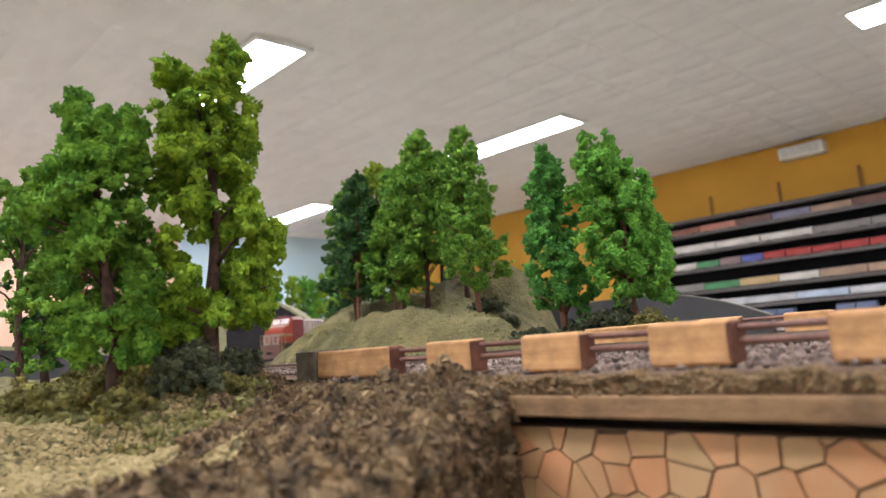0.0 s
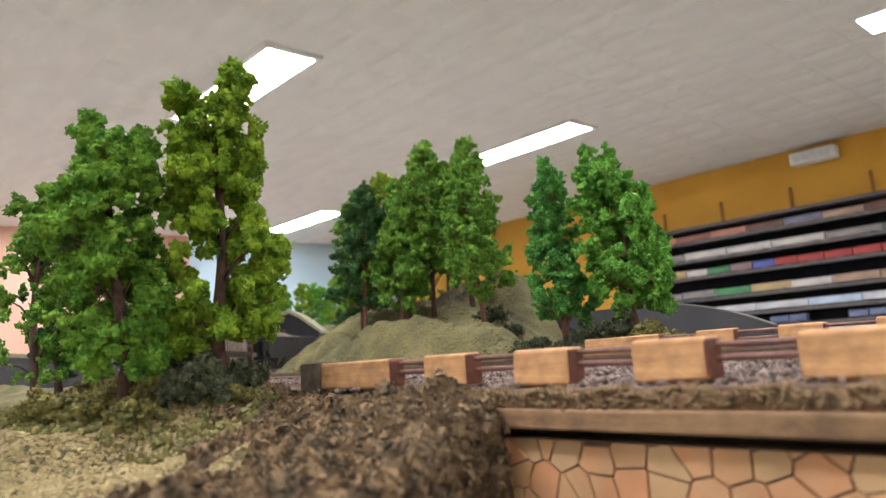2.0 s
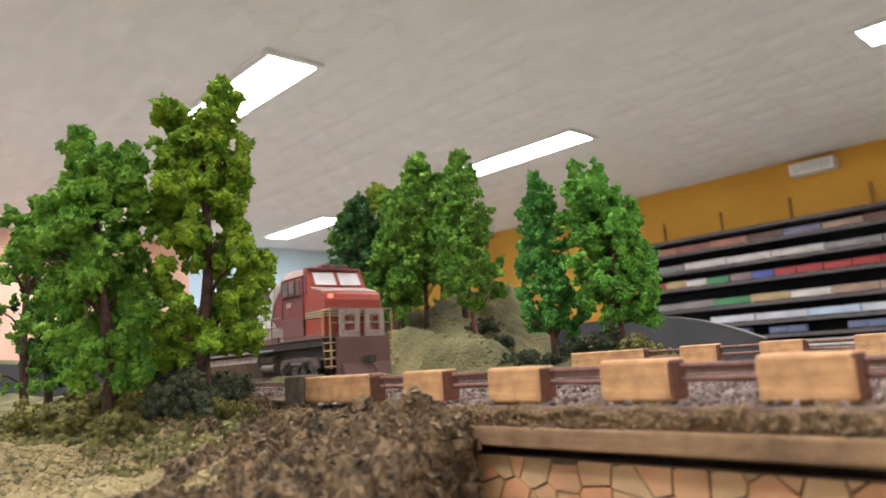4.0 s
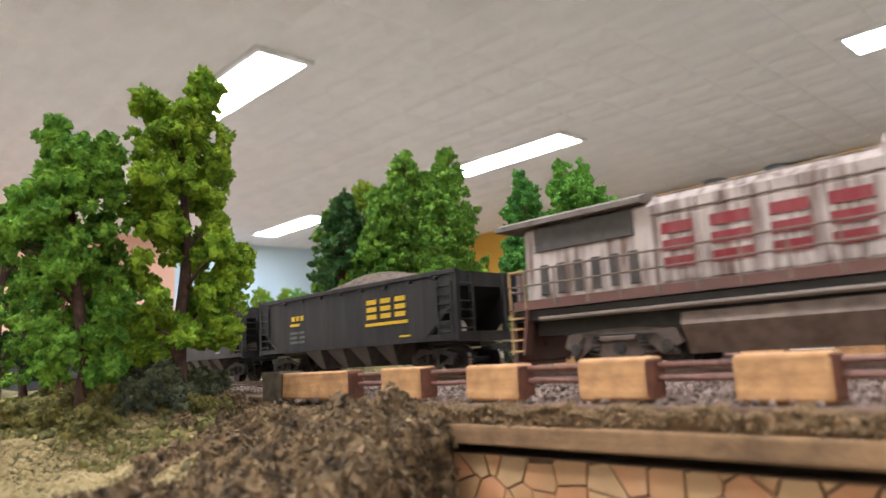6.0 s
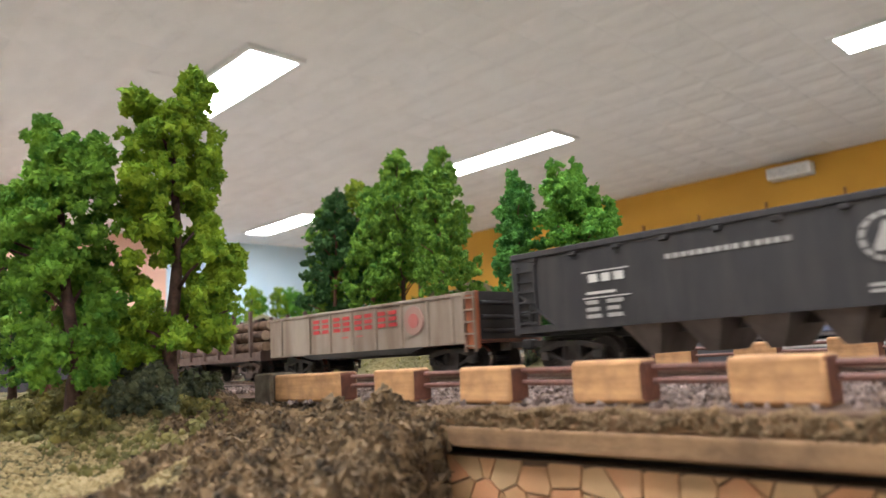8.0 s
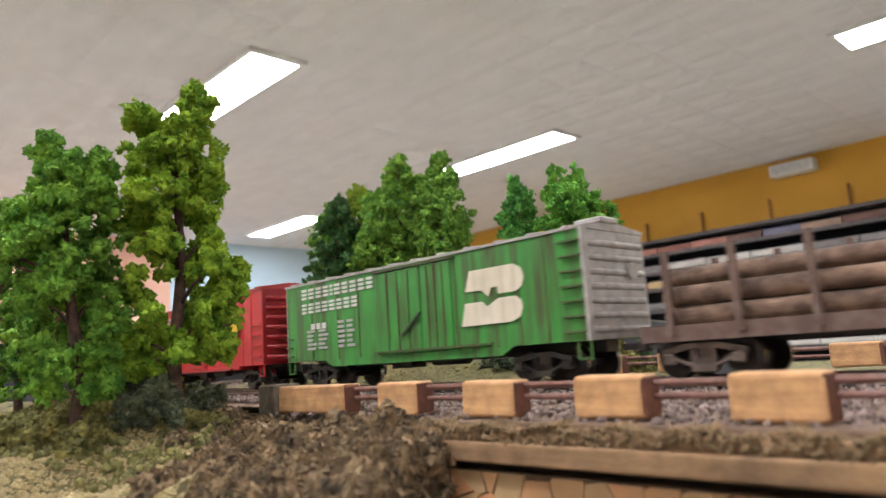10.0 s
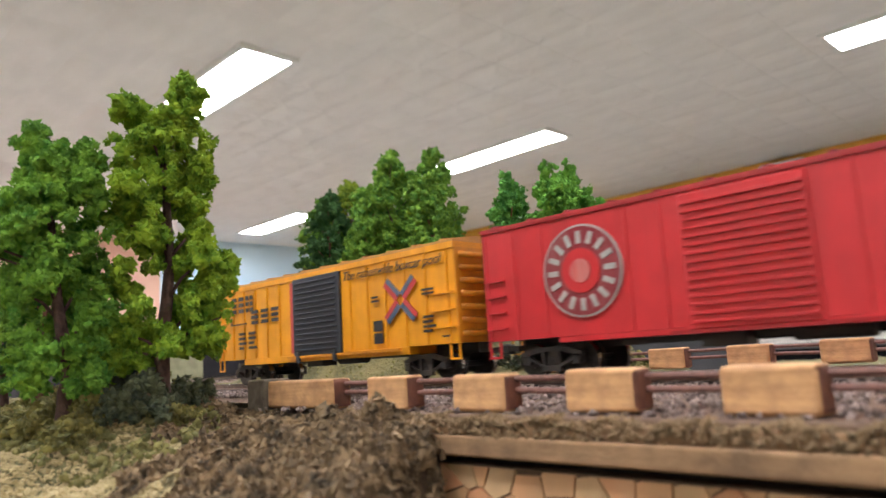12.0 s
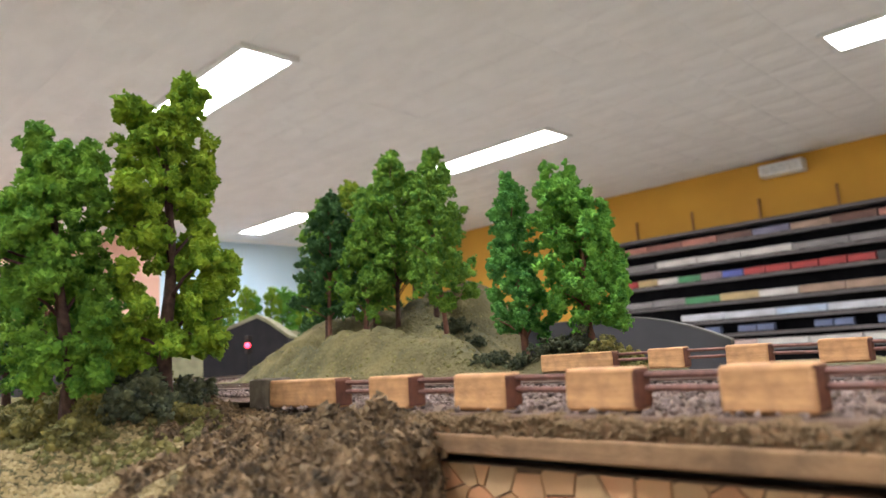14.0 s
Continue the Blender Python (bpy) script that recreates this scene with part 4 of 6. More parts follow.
def make_far():
    """What stands beyond the hill and the bridge."""
    face = thing("tunnel_portal", "dark plaster tunnel face with a peaked top", "tunnel")
    face.location = (-1.165, 0.455, -0.02)
    face.scale = (0.82, 1, 0.93)
    face.rotation_euler = (0, 0, radians(48))
    prism(bm := B(), [(-0.10, 0), (0.085, 0), (0.085, 0.085), (0.045, 0.115), (0.02, 0.128), (-0.03, 0.112), (-0.10, 0.085)], 0.0, 0.10)
    part("face", bm, M_PORTAL, face)
    prism(bm := B(), [(-0.105, 0.083), (-0.03, 0.110), (0.02, 0.126), (0.045, 0.113), (0.088, 0.083), (0.088, 0.089), (0.045, 0.120), (0.02, 0.133), (-0.03, 0.117), (-0.105, 0.090)], -0.002, 0.11)
    part("crest", bm, M_CREAM, face, "pale straw-covered crest")
    ridge = B()
    prism(ridge, [(-0.55, 0.0), (0.30, 0.0), (0.28, 0.055), (0.24, 0.085), (0.2, 0.11), (0.0, 0.10), (-0.2, 0.115), (-0.4, 0.09), (-0.55, 0.05)], 0.0, 0.12)
    ob = new("far_ridge", to_mesh("far_ridge", ridge, M_CREAM))
    ob.location, ob.rotation_euler = (-1.50, 0.70, -0.012), (0, 0, radians(70))
    tagged(ob, "straw-coloured far ridge of the landscape", "hill", kind="structure")
    sig = thing("signal_post", "small black signal post with a lit red lamp", "railway signal")
    sig.location = (-0.9135, 0.3135, -0.008)
    part("mast", rod(B(), (0, 0, 0), (0, 0, 0.05), 0.0012), M_BLACK, sig)
    part("head", box(B(), -0.005, 0.005, -0.004, 0.004, 0.036, 0.062, 0.001), M_BLACK, sig)
    part("lamp", bmesh_ball((0.0035, -0.0035, 0.0478), 0.0040), M_RED_LIGHT, sig, "glowing red signal lamp")
    board = thing("curved_board", "grey curved hardboard edge of the neighbouring layout", "board")
    board.location = (0, 0.30, 0)
    pts = [(-0.60 + 0.385 * i / 24, 0.0300 - 0.55 * max(0.0, (-0.60 + 0.385 * i / 24) + 0.315) ** 2 * 4.2 - 0.10 * min(0.0, (-0.60 + 0.385 * i / 24) + 0.33) ** 2) for i in range(25)]
    part("panel", prism(B(), [(x, -0.12) for x, _ in pts[:1]] + [(pts[0][0], pts[0][1])] + pts[1:] + [(pts[-1][0], -0.12)], 0.0, 0.006), M_GREYBOARD, board)
    edge = B()
    prism(edge, pts + [(x, z + 0.0009) for x, z in pts[::-1]], -0.0005, 0.0065)
    part("lip", edge, M_GREYLIP, board, "pale lip along the board")
    side = thing("curved_board", "grey curved hardboard edge behind the trees", "board")
    side.location = (-0.80, -0.02, 0)
    side.rotation_euler = (0, 0, radians(60))
    pts = [(-0.50 + 0.60 * i / 20, 0.010 + 0.030 * math.sin(i / 20 * 3.0)) for i in range(21)]
    part("panel", prism(B(), [(-0.50, -0.12)] + pts + [(pts[-1][0], -0.12)], 0.0, 0.006), M_GREYBOARD, side)
    part("lip", prism(B(), pts + [(x, z + 0.004) for x, z in pts[::-1]], -0.001, 0.007), M_CREAM, side, "pale turf lip along the board")


def bmesh_ball(c, r):
    bm = B()
    bmesh.ops.create_icosphere(bm, subdivisions=2, radius=r, matrix=Matrix.Translation(c))
    return bm


# ---- the train ----
HALF = 0.0178


def paint(name, c, dirt=(0.10, 0.07, 0.05), amount=0.35, streak=True, rough=0.45, dark=0.86, gscale=260.0):
    return mat(name, c, tuple(v * dark for v in c), rough, scale=120, fine=1800, bump=0.08, dist=0.0002, grime=dirt, gscale=gscale, gamount=amount, streak=streak)


P_YELLOW = paint("boxcar_yellow", (0.86, 0.345, 0.006), (0.52, 0.17, 0.012), 0.25)
# Yellow and red ends: side paint darkened, the end's shade in the colour.
P_YELLOW_SHADED = paint("boxcar_yellow_shaded", (0.72, 0.27, 0.014), (0.40, 0.13, 0.02), 0.35)
P_DOOR = paint("door_blue_black", (0.018, 0.022, 0.035), (0.03, 0.03, 0.035), 0.3, rough=0.5)
P_RED = paint("boxcar_red", (0.56, 0.020, 0.026), (0.33, 0.02, 0.025), 0.25)
P_RED_SHADED = paint("boxcar_red_shaded", (0.36, 0.014, 0.02), (0.16, 0.012, 0.016), 0.35, rough=0.3)
P_GREEN = paint("boxcar_green", (0.055, 0.295, 0.055), (0.065, 0.075, 0.030), 0.95)
P_GREEN_SEAM = paint("green_seam", (0.075, 0.12, 0.040), (0.10, 0.060, 0.030), 0.9)
P_GREYROOF = paint("galvanised_roof", (0.46, 0.43, 0.41), (0.20, 0.16, 0.14), 0.6, False, 0.5)
P_ROOFY = paint("roof_orange", (0.62, 0.27, 0.05), (0.35, 0.18, 0.08), 0.5, False)
P_ROOFR = paint("roof_red", (0.44, 0.03, 0.035), (0.25, 0.03, 0.03), 0.4, False)
P_HOPPER = paint("hopper_black", (0.014, 0.013, 0.015), (0.046, 0.040, 0.038), 0.5, rough=0.6)
P_HOPPER_GREY = paint("hopper_dark_grey", (0.030, 0.028, 0.031), (0.060, 0.052, 0.049), 0.5, rough=0.6)
# Chutes are much paler than the hopper sides.
P_CHUTE = paint("hopper_chute", (0.19, 0.165, 0.15), (0.05, 0.04, 0.035), 0.5)
P_INNER = paint("hopper_inside", (0.03, 0.026, 0.024), (0.07, 0.05, 0.04), 0.6)
P_TRUCK = paint("truck_iron", (0.030, 0.026, 0.025), (0.085, 0.06, 0.045), 0.5, False, 0.6)
P_TRUCKRUST = paint("truck_brown", (0.14, 0.10, 0.083), (0.06, 0.04, 0.03), 0.5, False, 0.7)
P_WHEEL = mat("wheel_iron", (0.05, 0.042, 0.04), (0.03, 0.026, 0.025), 0.4, 0.6, scale=600, bump=0)
P_RIM = mat("wheel_tread", (0.55, 0.53, 0.52), (0.4, 0.38, 0.37), 0.25, 1.0, scale=400, bump=0)
P_GON = paint("gondola_grey_white", (0.38, 0.305, 0.245), (0.17, 0.105, 0.072), 0.95, gscale=120)
P_GON_RUST = paint("gondola_rust", (0.42, 0.125, 0.055), (0.22, 0.08, 0.05), 0.5)
P_DARK = paint("underframe_black", (0.020, 0.018, 0.018), (0.05, 0.04, 0.03), 0.4, False)
P_COAL = mat("coal_load", (0.23, 0.165, 0.13), (0.10, 0.07, 0.055), 0.9, scale=500, fine=1200, bump=1.0, dist=0.0015)
P_LOG = mat("log_bark", (0.23, 0.140, 0.095), (0.08, 0.045, 0.032), 0.85, scale=200, fine=900, bump=0.8, dist=0.0005)
P_LOGEND = mat("log_end", (0.48, 0.34, 0.24), (0.36, 0.24, 0.17), 0.85, scale=500)
P_LOGCAR = paint("log_car_brown", (0.13, 0.075, 0.06), (0.22, 0.16, 0.13), 0.5, False, 0.7)
P_SILVER = paint("hood_silver", (0.58, 0.495, 0.465), (0.14, 0.078, 0.060), 0.95, True, 0.5, gscale=420)
P_CABRED = paint("warbonnet_red", (0.185, 0.021, 0.024), (0.135, 0.052, 0.054), 0.7, False, 0.55, gscale=110)
P_NOSERED = paint("nose_orange_red", (0.36, 0.045, 0.024), (0.22, 0.065, 0.05), 0.5, False, 0.5, gscale=150)
P_FADED = paint("faded_maroon", (0.17, 0.050, 0.055), (0.12, 0.072, 0.07), 0.7, False, 0.6, gscale=140)
P_PALEBOARD = paint("dusty_pale_board", (0.36, 0.27, 0.25), (0.20, 0.13, 0.11), 0.6, False, 0.6, gscale=300)
P_FRAME = paint("frame_brown_red", (0.165, 0.075, 0.062), (0.11, 0.07, 0.055), 0.6, False, 0.6)
P_ROOFBROWN = paint("roof_dust_brown", (0.20, 0.165, 0.145), (0.10, 0.08, 0.07), 0.6, False, 0.7)
# Paler than the cab and nose reds.
P_PINKROOF = paint("pale_top_pink", (0.46, 0.33, 0.28), (0.34, 0.16, 0.13), 0.6, False, 0.6)
P_GRILLE = paint("radiator_grille", (0.070, 0.062, 0.060), (0.13, 0.105, 0.09), 0.5, False)
P_TANK = paint("fuel_tank_dust", (0.24, 0.175, 0.14), (0.10, 0.055, 0.035), 0.6, False, 0.5)
P_RAILING = paint("handrail_dust", (0.20, 0.15, 0.12), (0.12, 0.09, 0.07), 0.4, False)
P_STEP = paint("step_tan", (0.50, 0.32, 0.14), (0.30, 0.20, 0.12), 0.4, False)
P_GLASS = mat("cab_window", (0.13, 0.14, 0.15), (0.09, 0.09, 0.10), 0.08, scale=200, bump=0)
# Near-white colour paints the reflection onto the windscreen panes.
P_SHIELD = mat("windscreen_reflection", (0.80, 0.77, 0.78), (0.70, 0.66, 0.68), 0.15, scale=150, bump=0)
D_WHITE = paint("lettering_white", (0.72, 0.70, 0.66), (0.40, 0.36, 0.32), 0.4)
D_GREY = paint("lettering_grey", (0.46, 0.44, 0.42), (0.24, 0.22, 0.2), 0.4)
D_CREAM = paint("emblem_cream", (0.78, 0.68, 0.55), (0.45, 0.36, 0.24), 0.45)
D_YELLOW = paint("lettering_yellow", (0.82, 0.52, 0.03), (0.5, 0.3, 0.04), 0.25)
D_BLACK = paint("lettering_black", (0.022, 0.020, 0.022), (0.05, 0.04, 0.03), 0.2)
D_RED = paint("lettering_red", (0.58, 0.040, 0.045), (0.40, 0.10, 0.08), 0.35)
D_DARKRED = paint("lettering_dark_red", (0.25, 0.018, 0.030), (0.33, 0.18, 0.16), 0.3)
D_BLUE = paint("emblem_blue", (0.08, 0.12, 0.20), (0.10, 0.08, 0.06), 0.2)
D_FAINT = paint("faint_grey_lettering", (0.12, 0.118, 0.118), (0.05, 0.046, 0.044), 0.4)
D_PALEPINK = paint("faded_pink_badge", (0.43, 0.24, 0.20), (0.36, 0.26, 0.21), 0.6)
D_FADED = paint("faded_red_lettering", (0.55, 0.11, 0.10), (0.42, 0.30, 0.27), 0.5)


def plate(parent, name, material, x0, x1, z0, z1, y=-HALF, t=0.00022, label=""):
    return part(name, box(B(), x0, x1, y - t, y + 0.0001, z0, z1), material, parent, label)


def glyph_bars(parent, material, x0, x1, z0, z1, widths, y=-HALF, name="lettering_shape", w=0.24, slant=0.0):
    """Plain stacked bars that stand for a painted name."""
    n = len(widths)
    step = (x1 - x0) / sum(widths)
    x = x0
    h = z1 - z0
    for k, u in enumerate(widths):
        a, b = x + 0.16 * step * u, x + 0.84 * step * u
        x += step * u
        if u < 0.3:
            continue
        rows = ((0.0, 0.24, 1.0), (0.38, 0.62, 1.0), (0.76, 1.0, 1.0)) if h > 0.0035 else ((0.0, 1.0, 1.0),)
        for lo, hi, m in rows:
            part(name, box(B(), a, a + (b - a) * m, y - 0.00022, y + 0.0001, z0 + lo * h, z0 + hi * h), material, parent)


def small_bars(parent, material, x0, x1, z0, z1, rows, cols, seed, y=-HALF):
    """Rows of small unreadable writing as plain bars."""
    r = random.Random(seed)
    for i in range(rows):
        zt = z1 - (z1 - z0) * i / rows
        for j in range(cols):
            a = x0 + (x1 - x0) * (j + 0.05) / cols
            b = x0 + (x1 - x0) * (j + r.uniform(0.55, 0.92)) / cols
            plate(parent, "lettering_bar", material, a, b, zt - (z1 - z0) / rows * 0.55, zt, y)


def ladder(parent, x0, x1, z0, z1, n, material, y=-HALF, stiles=True, out=0.0011):
    yo = y + (-out if y < 0 else out)
    rung = to_mesh("rung", box(B(), x0, x1, min(y, yo), max(y, yo), -0.0003, 0.0003), material)
    for k in range(n):
        part_data("rung", rung, parent, Matrix.Translation((0, 0, z0 + (z1 - z0) * (k + 0.5) / n)))
    if stiles:
        for x in (x0, x1 - 0.0006):
            part("ladder_rail", box(B(), x, x + 0.0006, min(y, yo), max(y, yo), z0, z1), material, parent)


def make_wheelset():
    bm = B()
    rod(bm, (0, -0.0118, 0.0), (0, 0.0118, 0.0), 0.0011)
    for s in (-1, 1):
        rod(bm, (0, s * 0.0073, 0), (0, s * 0.0098, 0), 0.0053, seg=24)
        rod(bm, (0, s * 0.0066, 0), (0, s * 0.0073, 0), 0.0059, seg=24)
        rod(bm, (0, s * 0.0098, 0), (0, s * 0.0102, 0), 0.0026, seg=16)
    me = to_mesh("wheelset", bm, P_WHEEL)
    bm = B()
    for s in (-1, 1):
        bmesh.ops.create_cone(bm, cap_ends=False, segments=24, radius1=0.00535, radius2=0.00535, depth=0.0024, matrix=pose(0, s * 0.0086, 0, 90))
    return me, to_mesh("tread", bm, P_RIM)


WHEELSET, TREAD = make_wheelset()


def truck(parent, x, material, base=0.0098, big=1.0, rollers=True):
    """A four-wheel truck: side frames with windows, journal boxes, springs, bolster."""
    bm = B()
    for s in (-1, 1):
        y0, y1 = sorted((s * 0.0122, s * 0.0138))
        b = base
        top = [(-b - 0.0022, 0.0062), (-b - 0.0022, 0.0080), (-0.0042, 0.0098), (0.0042, 0.0098), (b + 0.0022, 0.0080), (b + 0.0022, 0.0062), (0.0040, 0.0082), (-0.0040, 0.0082)]
        prism(bm, top, y0, y1)
        bottom = [(-b - 0.0010, 0.0062), (-0.0035, 0.0034), (-0.0035, 0.0020), (0.0035, 0.0020), (0.0035, 0.0034), (b + 0.0010, 0.0062), (b - 0.0020, 0.0062), (0.0030, 0.0038), (-0.0030, 0.0038), (-b + 0.0020, 0.0062)]
        prism(bm, bottom, y0, y1)
        for u in (-0.0034, 0.0024):
            box(bm, u, u + 0.0012, y0, y1, 0.0030, 0.0088)
        for u in (-0.0014, 0.0, 0.0014):
            rod(bm, (u, s * 0.0128, 0.0036), (u, s * 0.0128, 0.0064), 0.00062, seg=8)
        for u in (-b, b):
            box(bm, u - 0.0016, u + 0.0016, min(y0, y1) - (0.0006 if s < 0 else 0), max(y0, y1) + (0.0006 if s > 0 else 0), 0.0040, 0.0070, 0.0004)
    box(bm, -0.0022, 0.0022, -0.0124, 0.0124, 0.0062, 0.0084)
    t = part("truck", bm, material, parent)
    t.location = (x, 0, 0)
    for u in (-base, base):
        w = part_data("wheelset", WHEELSET, t, Matrix.Translation((u, 0, 0.0055)))
        r = part_data("tread", TREAD, t, Matrix.Translation((u, 0, 0.0055)), "shiny steel wheel tread")
    return t


def coupler(parent, x, s):
    bm = B()
    box(bm, min(x, x + s * 0.007), max(x, x + s * 0.007), -0.0012, 0.0012, 0.0088, 0.0108)
    box(bm, min(x + s * 0.006, x + s * 0.0092), max(x + s * 0.006, x + s * 0.0092), -0.0022, 0.0016, 0.0080, 0.0116, 0.0005)
    rod(bm, (x + s * 0.0045, 0.001, 0.0088), (x + s * 0.0050, 0.004, 0.0040), 0.00035, seg=6)
    part("coupler", bm, P_TRUCK, parent)


def boxcar(label, L, z0, z1, side, end, roof, name="boxcar"):
    """Shell, ribbed ends, ribbed roof, underframe, trucks and couplers."""
    car = thing(name, label, "freight car", "cars of the train")
    h = L / 2
    part("body", prism_x(B(), [(-HALF, z0), (HALF, z0), (HALF, z1), (-HALF, z1)], -h + 0.0006, h - 0.0006), side, car)
    part("roof", prism_x(B(), [(-HALF - 0.0005, z1 - 0.0006), (HALF + 0.0005, z1 - 0.0006), (HALF + 0.0005, z1 + 0.0003), (0, z1 + 0.0026), (-HALF - 0.0005, z1 + 0.0003)], -h - 0.0002, h + 0.0002), roof, car)
    rib = to_mesh("roof_rib", prism_x(B(), [(-HALF - 0.0007, z1), (HALF + 0.0007, z1), (HALF + 0.0006, z1 + 0.0009), (0, z1 + 0.0033), (-HALF - 0.0006, z1 + 0.0009)], -0.0007, 0.0007), roof)
    for k in range(12):
        part_data("roof_rib", rib, car, Matrix.Translation((-h + 0.006 + (L - 0.012) * k / 11, 0, 0)))
    hh = z1 - z0
    bar = B()
    rod(bar, (0, -HALF + 0.0022, 0), (0, HALF - 0.0022, 0), 0.0011, seg=10)
    bar = to_mesh("end_rib", bar, end, True)
    for s in (-1, 1):
        x = s * h
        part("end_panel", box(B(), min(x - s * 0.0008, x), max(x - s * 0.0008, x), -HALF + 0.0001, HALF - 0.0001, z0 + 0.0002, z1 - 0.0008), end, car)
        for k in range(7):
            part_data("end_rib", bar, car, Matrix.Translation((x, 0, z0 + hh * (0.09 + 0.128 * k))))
        bm = B()
        rod(bm, (x + s * 0.0018, 0.007, z0 + hh * 0.62), (x + s * 0.0022, 0.007, z0 + hh * 0.62), 0.0028, seg=14)
        rod(bm, (x, 0.007, z0 + hh * 0.62), (x + s * 0.0022, 0.007, z0 + hh * 0.62), 0.0004, seg=6)
        part("brake_wheel", bm, end, car)
        coupler(car, x, s)
        truck(car, s * (h - 0.0225), P_TRUCK if name != "boxcar_b" else P_TRUCKRUST)
        for sy in (-1, 1):
            bm, yy = B(), sy * (HALF - 0.0006)
            box(bm, x - s * 0.0005 - 0.0003, x - s * 0.0005 + 0.0003, yy - 0.0003, yy + 0.0003, z0 - 0.0055, z0)
            box(bm, x - s * 0.0050 - 0.0003, x - s * 0.0050 + 0.0003, yy - 0.0003, yy + 0.0003, z0 - 0.0055, z0)
            box(bm, min(x - s * 0.0002, x - s * 0.0053), max(x - s * 0.0002, x - s * 0.0053), yy - 0.0004, yy + 0.0004, z0 - 0.0058, z0 - 0.0051)
            part("stirrup", bm, side, car)
    bm = B()
    box(bm, -h + 0.004, h - 0.004, -0.0035, 0.0035, z0 - 0.0038, z0)
    box(bm, -0.018, -0.006, -0.010, -0.002, z0 - 0.0055, z0)
    rod(bm, (0.006, -0.008, z0 - 0.0028), (0.024, -0.008, z0 - 0.0028), 0.0024, seg=12)
    part("underframe", bm, P_DARK, car)
    return car


def side_ribs(car, xs, z0, z1, material, w=0.0009, t=0.0007):
    rib = to_mesh("side_post", box(B(), -w / 2, w / 2, -t, 0.0002, z0, z1, 0.0002), material)
    for sy, r in ((-1, 0), (1, 180)):
        for x in xs:
            part_data("side_post", rib, car, pose(x, sy * HALF, 0, 0, 0, r))


def sills(car, L, z0, material, cut=0.030):
    """The fish-belly side sill between the trucks."""
    for sy in (-1, 1):
        pts = [(-L / 2 + cut, z0 + 0.0002), (-L / 2 + cut + 0.006, z0 - 0.0030), (L / 2 - cut - 0.006, z0 - 0.0030), (L / 2 - cut, z0 + 0.0002)]
        part("side_sill", prism(B(), pts, sy * (HALF - 0.0008), sy * HALF), material, car)


